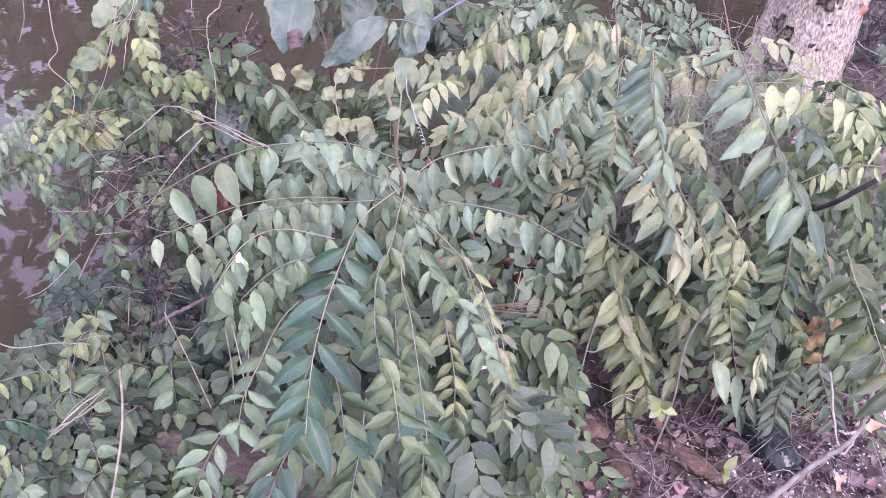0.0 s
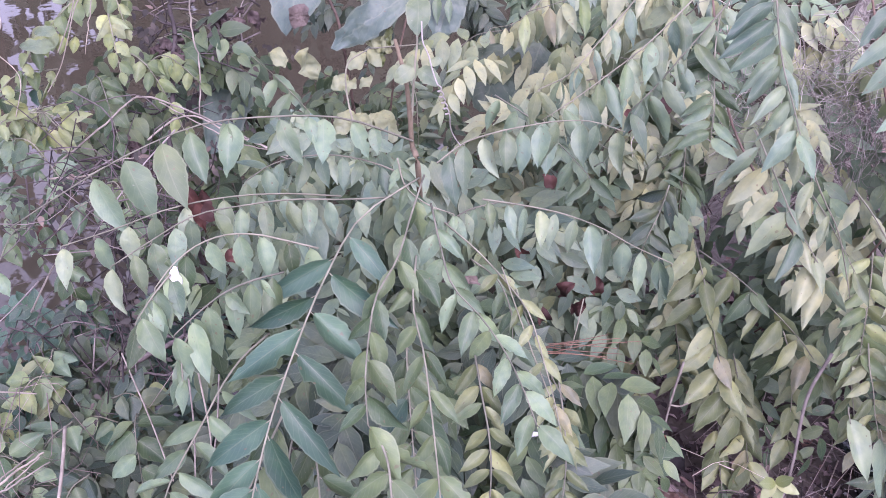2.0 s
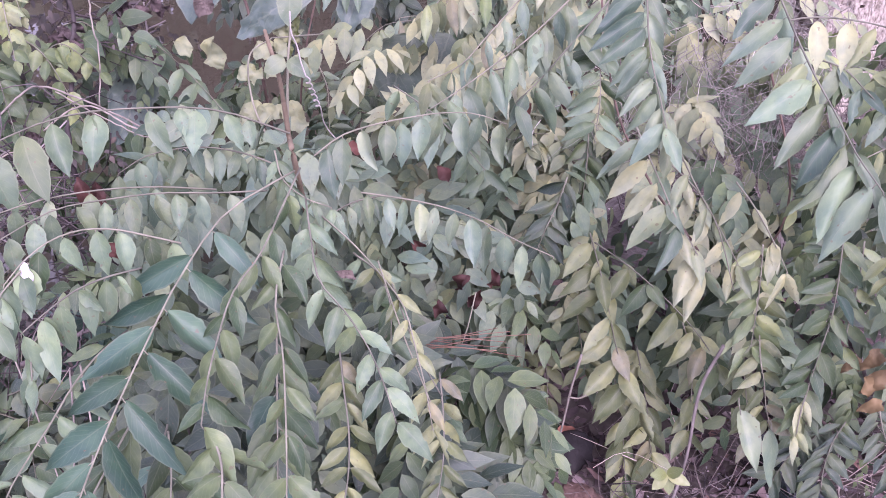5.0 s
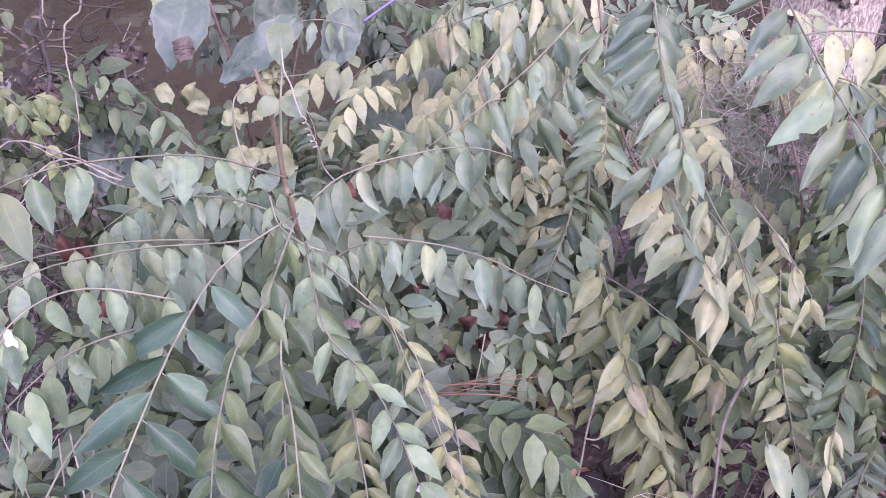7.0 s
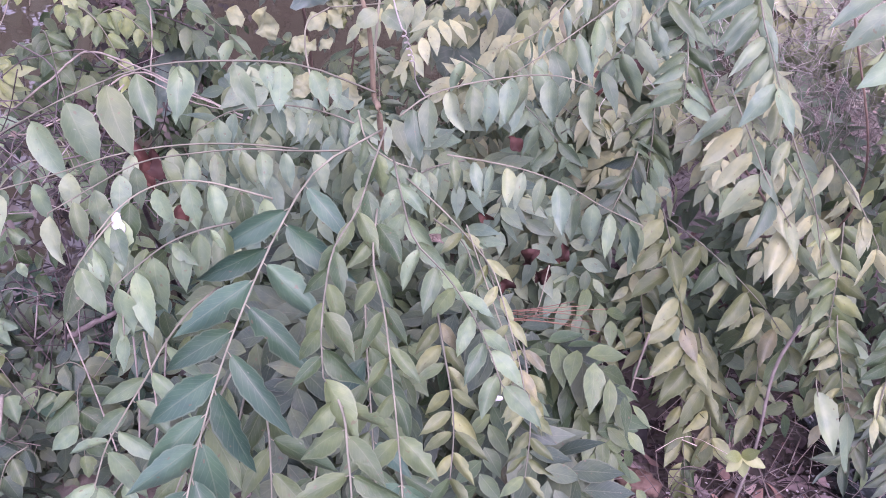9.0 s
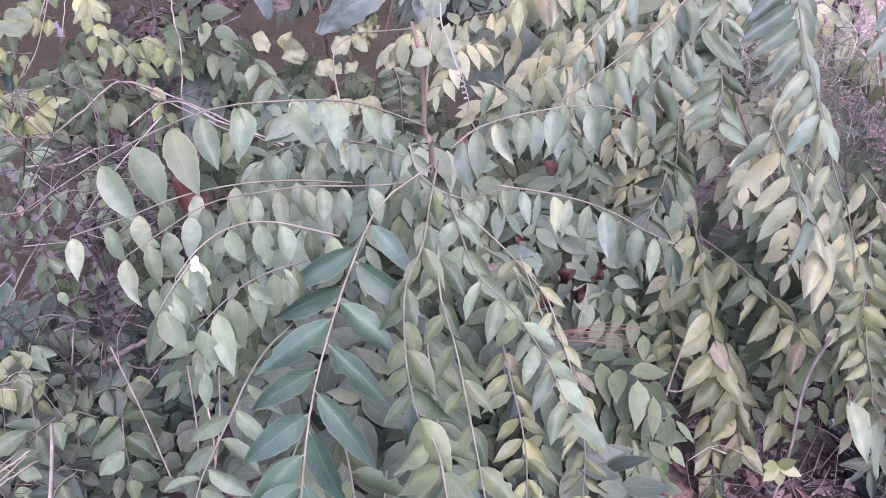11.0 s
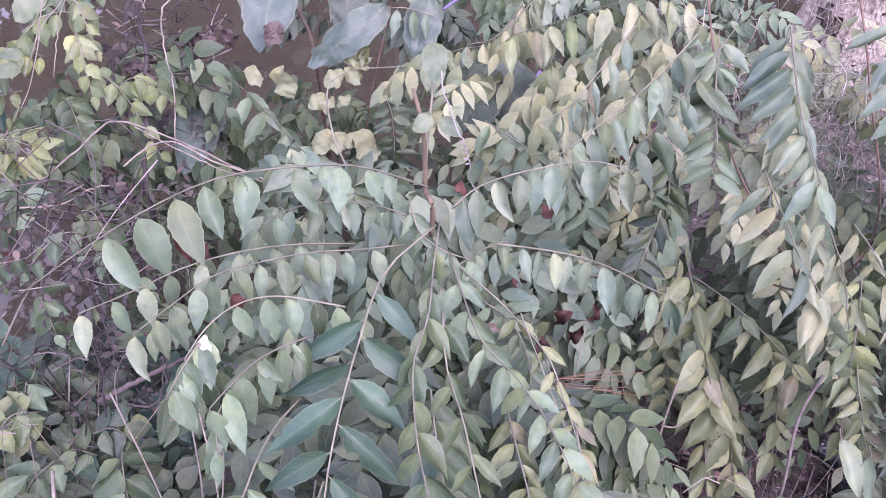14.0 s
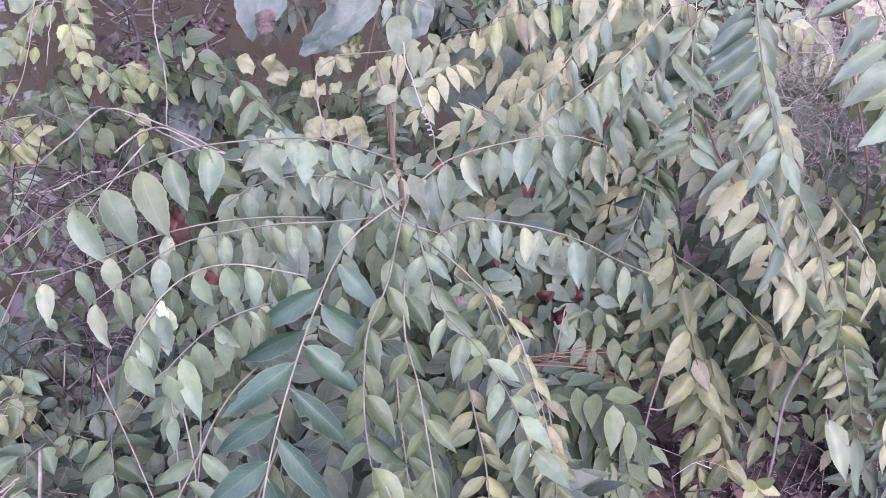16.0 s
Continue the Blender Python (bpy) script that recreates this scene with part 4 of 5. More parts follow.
foliage("inner_foliage", right, FILL["pale"], mound(34, (0.323, 1.300, 0.530), (0.28, 0.06, 0.12), 0.15, 41), 0.046, 13, 0.6)
foliage("inner_foliage", right, FILL["yellow"], mound(26, (0.728, 1.089, 0.571), (0.16, 0.06, 0.10), 0.13, 42), 0.040, 11, 0.6)
foliage("inner_foliage", right, FILL["green"], mound(30, (0.735, 1.002, 0.536), (0.16, 0.06, 0.12), 0.14, 43), 0.034, 11, 0.6)
foliage("inner_foliage", center, FILL["silver"], mound(34, (-0.114, 0.963, 0.523), (0.12, 0.05, 0.07), 0.10, 44), 0.044, 11, 0.7)

foliage("inner_foliage", back, FILL["mid"], mound(26, (0.184, 1.794, 0.467), (0.13, 0.06, 0.06), 0.12, 46), 0.036, 13, 0.6)
foliage("inner_foliage", back, FILL["silver"], mound(26, (0.386, 1.694, 0.514), (0.15, 0.06, 0.07), 0.12, 49), 0.036, 13, 0.6)
foliage("inner_foliage", back, FILL["green"], mound(20, (0.272, 1.618, 0.482), (0.10, 0.05, 0.06), 0.12, 50), 0.036, 13, 0.6)
foliage("inner_foliage", back, FILL["dark"], mound(26, (-0.036, 1.769, 0.487), (0.16, 0.05, 0.08), 0.12, 45), 0.040, 11, 0.4)
for k in range(9):
    a = k * math.tau / 9
    c = Vector((-0.569, 1.223, 0.510))
    tip = c + Vector((math.cos(a) * 0.9, -0.4, math.sin(a) * 0.75 - 0.15)) * random.uniform(0.045, 0.07)
    frond(vine, "lime", [c, c.lerp(tip, 0.3), c.lerp(tip, 0.45)], 2, 0.046, 0.15, first=0.8, kind="shoot", width=1.15)


# ---- large leaves at the water ----
DEAD = rough_material("dead_red_brown_leaf", [(0.3, (0.035, 0.018, 0.016)), (0.7, (0.095, 0.042, 0.033))], 25, 0.7)
BROWNED = rough_material("browned_leaf", [(0.3, (0.06, 0.047, 0.04)), (0.7, (0.16, 0.13, 0.112))], 60, 0.8, 0.9, 0.006)
TAN = rough_material("dead_tan_leaf", [(0.3, (0.20, 0.13, 0.09)), (0.7, (0.36, 0.26, 0.19))], 25, 0.75)


def big_leaf(plant, mat, base, tip, width, normal=(0.1, -0.7, 0.7), belly=0.62, sharp=0.8, fold=0.15, curl=0.15, wave=0.05, name="leaf", label="", crumple=0.04):
    base, tip = Vector(base), Vector(tip)
    length = (tip - base).length
    m = basis(tip - base, Vector(normal)).to_4x4()
    m.translation = base
    bm = bmesh.new()
    uvl = bm.loops.layers.uv.new("UVMap")
    add_blade(bm, uvl, m, length, width / length, belly, sharp, fold, curl, wave, random.uniform(-0.2, 0.2), 20, 10, random.uniform(0, 6), ragged=0.05)
    for v in bm.verts:
        v.co += Vector([0.6 * noise.noise(v.co * 45 + Vector((7.0 * j, 0, 0))) + 0.7 * noise.noise(v.co * 160 + Vector((0, 5.0 * j, 0))) for j in range(3)]) * length * crumple
    ob = part(name, bm, mat, plant, label)
    if plant:
        ob.matrix_parent_inverse = Matrix.Translation(-plant.location)
    return ob


lush = thing("large_leaf_plant", (-0.15, 1.6, -0.1), "plant with large pale grey-green leaves at the water", "plant")
big_leaf(lush, FILL["grey"], (-0.053, 1.427, 0.610), (-0.180, 1.356, 0.544), 0.052, (0.3, -0.8, 0.7), label="pale blue-grey leaf")
big_leaf(lush, FILL["grey"], (0.013, 1.502, 0.594), (-0.019, 1.428, 0.525), 0.06)
big_leaf(lush, FILL["grey"], (-0.227, 1.529, 0.633), (-0.249, 1.401, 0.556), 0.085, (0.0, -0.9, 0.5))
big_leaf(lush, FILL["grey"], (-0.339, 1.453, 0.473), (-0.372, 1.329, 0.382), 0.075, (0.2, -0.9, 0.4))
big_leaf(lush, FILL["pale"], (-0.523, 1.425, 0.659), (-0.589, 1.372, 0.618), 0.05)
big_leaf(lush, FILL["silver"], (-0.551, 1.273, 0.585), (-0.610, 1.279, 0.589), 0.023)
big_leaf(lush, FILL["silver"], (-0.549, 1.287, 0.604), (-0.586, 1.288, 0.603), 0.017)
big_leaf(lush, FILL["pale"], (-0.258, 1.626, 0.632), (-0.275, 1.533, 0.534), 0.075)
big_leaf(lush, FILL["dark"], (-0.113, 1.716, 0.586), (-0.129, 1.592, 0.479), 0.075)
big_leaf(lush, FILL["silver"], (-0.009, 1.603, 0.599), (0.024, 1.534, 0.536), 0.060, belly=0.5)
big_leaf(lush, FILL["dark"], (0.090, 1.348, 0.549), (0.044, 1.274, 0.479), 0.09)
big_leaf(lush, FILL["dark"], (0.142, 1.388, 0.537), (0.103, 1.318, 0.471), 0.08)
big_leaf(lush, BROWNED, (-0.219, 1.420, 0.592), (-0.235, 1.393, 0.561), 0.030, fold=0.3, curl=0.3, wave=0.16, label="dried brown leaf end")
stem(lush, [(-0.15, 1.6, -0.1), (-0.095, 1.410, 0.412), (-0.053, 1.427, 0.610)], 0.002, 0.0014, TWIG)
stem(lush, [(-0.15, 1.6, -0.1), (-0.172, 1.506, 0.461), (-0.200, 1.566, 0.547), (-0.231, 1.638, 0.615)], 0.003, 0.0022, TWIG)

# broad leaves at the head of the middle shrub
big_leaf(center, FILL["pale"], (-0.024, 0.816, 0.751), (-0.042, 0.805, 0.743), 0.017, (0.1, -0.8, 0.6), 0.55, 0.75)
big_leaf(center, FILL["silver"], (-0.019, 0.799, 0.757), (0.001, 0.787, 0.748), 0.016, (0.1, -0.8, 0.6), 0.55, 0.75)
big_leaf(center, FILL["silver"], (-0.021, 0.866, 0.800), (-0.020, 0.832, 0.777), 0.023, (0.1, -0.8, 0.6), 0.55, 0.75)
big_leaf(center, FILL["pale"], (-0.010, 0.806, 0.758), (0.003, 0.810, 0.763), 0.008, (0.1, -0.8, 0.6), 0.55, 0.75)

# ---- young yellowish shoots ----
young = thing("young_shoot", (-0.116, 1.198, 0.458), "pale yellow crinkled young leaves on thin stalks", "plant")
YOUNG = leaf_material("young_yellow_leaf", [(0.145, 0.172, 0.088), (0.185, 0.205, 0.115), (0.13, 0.16, 0.084), (0.215, 0.232, 0.14)], VEIN, 0.55, joined=True, spots=0.2)
for base, tip, w in (((-0.271, 1.400, 0.526), (-0.247, 1.367, 0.515), 0.029), ((-0.230, 1.397, 0.525), (-0.205, 1.353, 0.499), 0.038), ((-0.129, 1.392, 0.527), (-0.152, 1.358, 0.511), 0.029), ((-0.119, 1.392, 0.528), (-0.106, 1.359, 0.517), 0.022), ((-0.154, 1.372, 0.495), (-0.174, 1.342, 0.485), 0.026), ((-0.145, 1.369, 0.492), (-0.155, 1.338, 0.481), 0.022), ((-0.119, 1.370, 0.496), (-0.134, 1.343, 0.490), 0.020), ((-0.145, 1.339, 0.448), (-0.172, 1.304, 0.431), 0.034), ((-0.134, 1.338, 0.448), (-0.136, 1.302, 0.431), 0.029), ((-0.104, 1.339, 0.451), (-0.079, 1.294, 0.423), 0.044), ((-0.108, 1.337, 0.448), (-0.121, 1.306, 0.438), 0.022), ((-0.077, 1.363, 0.489), (-0.051, 1.356, 0.516), 0.026), ((-0.028, 1.387, 0.528), (-0.050, 1.363, 0.526), 0.020)):
    big_leaf(young, YOUNG, base, tip, w * 0.92, (random.uniform(-0.5, 0.6), -0.8, random.uniform(0.1, 0.9)), 0.48, 0.56, random.uniform(-0.4, 0.4), 0.2, 0.12, crumple=0.075)
rng = random.Random(19)
for k in range(14):
    c = Vector((-0.106, 1.401, 0.523)) + Vector((rng.uniform(-0.02, 0.03), rng.uniform(-0.015, 0.015), rng.uniform(-0.012, 0.016)))
    w = Vector((rng.uniform(-1, 1), rng.uniform(-0.6, 0.1), rng.uniform(-0.5, 0.9))).normalized() * rng.uniform(0.016, 0.032)
    big_leaf(young, YOUNG if k % 2 else FILL["lime"], c, c + w, rng.uniform(0.009, 0.016), (rng.uniform(-0.5, 0.5), -0.8, 0.4), 0.7, 0.95, 0.5, 0.5, 0.15)
stem(young, [(-0.116, 1.215, 0.447), (-0.138, 1.239, 0.499), (-0.144, 1.285, 0.547), (-0.112, 1.300, 0.568)], 0.0016, 0.001, RACHIS)
stem(young, [(-0.112, 1.300, 0.568), (-0.071, 1.283, 0.578), (-0.036, 1.265, 0.588)], 0.001, 0.001, RACHIS)

sprig = thing("seedling", (0.456, 0.890, 0.050), "small bright yellow-green seedling in the leaf litter", "seedling", "seedlings in the litter")
stem(sprig, [(0.461, 0.899, 0.040), (0.386, 0.769, 0.228), (0.374, 0.759, 0.267)], 0.0012, 0.0008, RACHIS)
for dx, dz in ((-0.022, 0.014), (0.026, -0.004), (-0.018, -0.012), (0.012, 0.022), (0.004, -0.022)):
    c = Vector((0.374, 0.758, 0.265))
    big_leaf(sprig, LEAF["lime"], c, c + Vector((dx, -0.012, dz)), 0.014, (0, -0.6, 0.8), 0.74, 0.95, 0.2, 0.1, 0.0)
copy_thing(sprig, Matrix.Translation((0.390, 0.784, 0.050)) @ Matrix.Rotation(0.9, 4, "Z"))

# ---- dead twigs, vines and straw ----
def twig(name, label, lines, mat, rough=0.0, group=""):
    """A twig with its side shoots: each line is points, first and last radius."""
    at = Vector(lines[0][0][0])
    ob = thing(name, at, label, "twig", group)
    for pts, r0, r1 in lines:
        stem(ob, pts, r0, r1, mat, "shoot", rough=rough)
    return ob


twig("dead_twig", "pale bent dead twig arching over the creeper", [
    ([(-0.568, 1.193, 0.433), (-0.488, 1.231, 0.487), (-0.442, 1.252, 0.517), (-0.389, 1.237, 0.513), (-0.315, 1.202, 0.498), (-0.241, 1.157, 0.485), (-0.177, 1.117, 0.482)], 0.0016, 0.0012),
    ([(-0.424, 1.208, 0.472), (-0.388, 1.215, 0.498), (-0.351, 1.209, 0.508), (-0.294, 1.176, 0.496), (-0.241, 1.156, 0.485), (-0.181, 1.116, 0.479)], 0.0015, 0.0010),
    ([(-0.408, 1.239, 0.516), (-0.346, 1.203, 0.500), (-0.283, 1.170, 0.486), (-0.238, 1.154, 0.481), (-0.188, 1.113, 0.476)], 0.0010, 0.0008),
    ([(-0.568, 1.186, 0.423), (-0.512, 1.179, 0.431), (-0.466, 1.192, 0.448), (-0.427, 1.195, 0.454)], 0.0016, 0.0009)], PALE_TWIG, 0.0008, "dead twigs")
twig("dead_twig", "broken pale dead twig standing in ground cover", [
    ([(-0.613, 1.108, 0.242), (-0.583, 1.144, 0.293), (-0.551, 1.171, 0.332)], 0.0016, 0.0012),
    ([(-0.556, 1.167, 0.325), (-0.557, 1.144, 0.292), (-0.553, 1.118, 0.256)], 0.0012, 0.0009)], PALE_TWIG, 0.0, "dead twigs")
twig("fallen_branch", "grey-brown fallen branch lying across ground cover", [
    ([(-0.488, 1.075, 0.160), (-0.435, 1.073, 0.192), (-0.382, 1.072, 0.225), (-0.327, 1.068, 0.254)], 0.0050, 0.0026),
    ([(-0.460, 1.058, 0.171), (-0.400, 1.042, 0.182), (-0.383, 1.056, 0.220), (-0.378, 1.075, 0.246)], 0.0018, 0.0012)], rough_material("grey_brown_branch", [(0.3, (0.07, 0.058, 0.056)), (0.7, (0.16, 0.138, 0.130))], 50), 0.0016)
twig("hanging_vine", "thin pale vine hanging over the pond", [
    ([(-0.630, 1.346, 0.755), (-0.626, 1.312, 0.707), (-0.618, 1.275, 0.654), (-0.610, 1.254, 0.624), (-0.624, 1.238, 0.602), (-0.584, 1.214, 0.567), (-0.590, 1.180, 0.518)], 0.0010, 0.0007)], PALE_TWIG, 0.0, "hanging vines")
twig("hanging_vine", "thin pale vine hanging over the pond", [
    ([(-0.669, 1.346, 0.755), (-0.668, 1.312, 0.707), (-0.665, 1.284, 0.667), (-0.674, 1.261, 0.635)], 0.0008, 0.0006)], PALE_TWIG, 0.0, "hanging vines")
twig("hanging_vine", "pale twisting vine hanging in front of the creeper", [
    ([(-0.524, 1.380, 0.700), (-0.530, 1.345, 0.649), (-0.541, 1.313, 0.605), (-0.557, 1.289, 0.570)], 0.0010, 0.0009),
    ([(-0.491, 1.366, 0.697), (-0.499, 1.339, 0.659), (-0.526, 1.320, 0.631), (-0.538, 1.291, 0.590), (-0.551, 1.264, 0.552), (-0.583, 1.232, 0.506)], 0.0011, 0.0006)], PALE_TWIG, 0.0, "hanging vines")
twig("hanging_vine", "pale brown looped vine on the creeper", [
    ([(-0.356, 1.420, 0.687), (-0.354, 1.393, 0.648), (-0.377, 1.378, 0.627), (-0.374, 1.342, 0.576), (-0.364, 1.318, 0.542), (-0.363, 1.270, 0.473)], 0.0015, 0.0011),
    ([(-0.405, 1.420, 0.687), (-0.406, 1.390, 0.644), (-0.401, 1.379, 0.629)], 0.0012, 0.0010),
    ([(-0.480, 1.375, 0.693), (-0.506, 1.334, 0.635), (-0.517, 1.288, 0.568)], 0.0009, 0.0006)], PALE_TWIG, 0.001, "hanging vines")
twig("thin_stalk", "thin pale stalk standing beside the shrub stem", [
    ([(-0.022, 0.867, 0.792), (-0.022, 0.852, 0.762), (-0.024, 0.842, 0.744), (-0.027, 0.836, 0.713), (-0.029, 0.832, 0.682)], 0.0009, 0.0014)], RACHIS)
curl = [Vector(p) for p in ((-0.016, 0.819, 0.794), (-0.015, 0.809, 0.779), (-0.010, 0.802, 0.769), (-0.006, 0.789, 0.759), (-0.002, 0.782, 0.750))]
curl += [Vector((-0.001, 0.781, 0.748)).lerp(Vector((0.007, 0.784, 0.718)), k / 20) + Vector((0.0022 * math.sin(k * 1.6), 0, 0.0016 * math.cos(k * 1.6))) for k in range(21)]
curl += [Vector((0.009, 0.792, 0.702)), Vector((0.012, 0.796, 0.691)), Vector((0.018, 0.800, 0.679))]
twig("tendril", "curly whitish dry tendril", [(curl, 0.0007, 0.0006)], rough_material("whitish_tendril", [(0.3, (0.24, 0.23, 0.20)), (0.7, (0.40, 0.38, 0.34))], 60))
twig("straw_bundle", "bundle of dry straw lying on the ground cover", [
    ([(-0.575, 0.771, 0.197), (-0.538, 0.802, 0.223), (-0.499, 0.836, 0.236)], 0.0019, 0.0012), ([(-0.573, 0.768, 0.210), (-0.526, 0.782, 0.230), (-0.483, 0.815, 0.241)], 0.0014, 0.0010),
    ([(-0.568, 0.772, 0.198), (-0.546, 0.810, 0.218), (-0.516, 0.842, 0.227)], 0.0012, 0.0010), ([(-0.576, 0.762, 0.200), (-0.535, 0.780, 0.226), (-0.500, 0.825, 0.239)], 0.0011, 0.0009)], PALE_TWIG, 0.001)
twig("straw", "long dry straw leaning through ground cover", [
    ([(-0.481, 0.868, 0.247), (-0.463, 0.807, 0.248), (-0.449, 0.741, 0.241), (-0.446, 0.679, 0.221), (-0.438, 0.605, 0.221)], 0.0024, 0.0018)], PALE_TWIG, 0.0, "dry straws")
twig("straw", "long dry straw leaning through ground cover", [
    ([(-0.770, 1.013, 0.194), (-0.698, 0.978, 0.195), (-0.620, 0.967, 0.215), (-0.561, 0.966, 0.213)], 0.0014, 0.001)], PALE_TWIG, 0.0, "dry straws")
twig("straw", "thin dry straw beside the drooping fronds", [
    ([(0.294, 0.913, 0.312), (0.283, 0.902, 0.261), (0.273, 0.887, 0.205), (0.262, 0.880, 0.161)], 0.0018, 0.0012),
    ([(0.280, 0.897, 0.255), (0.291, 0.889, 0.260), (0.299, 0.884, 0.270)], 0.0012, 0.001)], PALE_TWIG, 0.0, "dry straws")
for a, b, c in (((0.056, 0.738, 0.584), (0.079, 0.691, 0.535), (0.106, 0.659, 0.472)), ((0.069, 0.725, 0.567), (0.092, 0.682, 0.522), (0.114, 0.665, 0.481)), ((0.158, 0.879, 0.438), (0.142, 0.846, 0.391), (0.113, 0.820, 0.354))):
    twig("straw", "thin dry straw caught in the shrub", [([a, b, c], 0.0008, 0.0006)], RACHIS, 0.0, "dry straws")

twig("forked_branch", "pale grey forked dead branch on leaf litter", [
    ([(0.532, 0.680, 0.118), (0.631, 0.731, 0.157), (0.709, 0.768, 0.192), (0.717, 0.788, 0.272), (0.727, 0.799, 0.323)], 0.0056, 0.0036),
    ([(0.711, 0.769, 0.194), (0.689, 0.768, 0.193), (0.677, 0.771, 0.196)], 0.003, 0.002),
    ([(0.707, 0.767, 0.191), (0.680, 0.752, 0.168), (0.661, 0.825, 0.274)], 0.002, 0.002)], rough_material("grey_dead_wood", [(0.3, (0.13, 0.118, 0.108)), (0.7, (0.27, 0.25, 0.225))], 45), 0.0015)
twig("forked_branch", "pale grey forked twig at the shrub's side", [
    ([(0.644, 0.788, 0.483), (0.655, 0.777, 0.466), (0.669, 0.762, 0.445), (0.677, 0.734, 0.405)], 0.005, 0.003), ([(0.697, 0.777, 0.466), (0.672, 0.770, 0.456), (0.665, 0.766, 0.451)], 0.004, 0.004)], PALE_TWIG, 0.001)


def tangle(name, label, centre, radii, count, length, r, mat, seed, flat=0.5):
    """A tangle of thin dead twigs that nobody could count."""
    rng = random.Random(seed)
    bm = bmesh.new()
    for k in range(count):
        v = Vector([rng.gauss(0, 0.5) for _ in range(3)])
        c = Vector(centre) + Vector((v.x * radii[0], v.y * radii[1], v.z * radii[2]))
        w = Vector((rng.uniform(-1, 1), rng.uniform(-1, 1), rng.uniform(-flat, flat))).normalized() * length * rng.uniform(0.5, 1.3)
        bend = Vector([rng.uniform(-1, 1) for _ in range(3)]) * length * 0.25
        tube(bm, [c - w / 2, c + bend, c + w / 2 + bend * 0.3], r * rng.uniform(0.6, 1.5), r * 0.5, 6, 4)
    ob = part(name, bm, mat, None, label)
    return tagged(ob, label, "twigs", kind="stuff")


def tones(name, stops, roughness=0.8):
    """A dry surface whose tone differs from piece to piece of one mesh."""
    m, n, l, b = material(name, roughness, 0.3)
    r = ramp(n, stops)
    l.new(n.new("ShaderNodeNewGeometry").outputs["Random Per Island"], r.inputs[0])
    soft = ramp(n, [(0.3, (0.7, 0.7, 0.7)), (0.7, (1.25, 1.2, 1.2))])
    l.new(noise_node(n, l, 60.0, 4.0), soft.inputs[0])
    l.new(mix_colour(n, l, 0.9, r.outputs[0], soft.outputs[0], "MULTIPLY"), b.inputs["Base Color"])
    return m


PURPLE_TWIGS = tones("purple_brown_twigs", [(0.0, (0.022, 0.019, 0.019)), (0.5, (0.052, 0.044, 0.043)), (0.9, (0.10, 0.087, 0.082)), (1.0, (0.23, 0.21, 0.19))])
STRAW = tones("dry_grass", [(0.0, (0.07, 0.058, 0.052)), (0.5, (0.14, 0.118, 0.105)), (0.85, (0.24, 0.205, 0.175)), (1.0, (0.42, 0.37, 0.31))])
PALE_STRAW = tones("pale_dry_grass", [(0.0, (0.12, 0.118, 0.098)), (0.4, (0.18, 0.178, 0.150)), (0.8, (0.26, 0.255, 0.218)), (1.0, (0.36, 0.35, 0.30))])
LITTER = tones("leaf_litter", [(0.0, (0.03, 0.023, 0.024)), (0.3, (0.075, 0.056, 0.056)), (0.55, (0.13, 0.10, 0.10)), (0.75, (0.22, 0.175, 0.17)), (0.9, (0.20, 0.12, 0.095)), (1.0, (0.46, 0.41, 0.39))])
tangle("twig_tangle", "dark purplish tangle of thin dead twigs", (-0.486, 1.218, 0.364), (0.13, 0.08, 0.10), 60, 0.13, 0.0013, PURPLE_TWIGS, 51)
tangle("twig_tangle", "dark tangle of dead twigs above ground cover", (-0.519, 1.124, 0.177), (0.14, 0.08, 0.05), 60, 0.13, 0.0014, PURPLE_TWIGS, 52)
tangle("twig_tangle", "dark dead twigs round the creeper's stem", (-0.399, 1.418, 0.545), (0.10, 0.05, 0.12), 60, 0.10, 0.0014, PURPLE_TWIGS, 53)
tangle("dry_grass", "tangle of dry grey-purple grass behind the shrub", (0.623, 1.426, 0.347), (0.22, 0.15, 0.16), 600, 0.16, 0.0007, STRAW, 54, 1.0)
tangle("dry_grass", "tangle of dry grass inside the shrub", (0.52, 1.16, 0.52), (0.20, 0.06, 0.15), 900, 0.06, 0.0005, PALE_STRAW, 55, 1.0)
tangle("dry_grass", "dry grass and straw on the leaf litter", (0.402, 0.867, 0.072), (0.35, 0.16, 0.035), 110, 0.09, 0.0008, STRAW, 56, 0.25)
tangle("dry_grass", "dry grass and straw on the bank", (0.724, 0.937, 0.084), (0.30, 0.20, 0.05), 160, 0.13, 0.0009, STRAW, 57, 0.3)
tangle("dry_stalks", "dry stalks and undergrowth beside the tree", (1.422, 2.466, 0.089), (0.35, 0.30, 0.30), 300, 0.30, 0.0016, PURPLE_TWIGS, 58, 1.2)
tangle("twig_tangle", "dark crossing dead twigs between shrub and creeper", (-0.477, 1.098, 0.401), (0.14, 0.06, 0.12), 90, 0.14, 0.0010, PURPLE_TWIGS, 59, 0.9)
tangle("twig_litter", "dark thin twigs lying on the leaf litter", (0.427, 0.836, 0.063), (0.34, 0.15, 0.03), 200, 0.06, 0.0010, PURPLE_TWIGS, 60, 0.3)
tangle("dry_grass", "thin pale straws standing in ground cover", (-0.544, 0.899, 0.204), (0.08, 0.06, 0.08), 28, 0.17, 0.0006, STRAW, 62, 1.4)
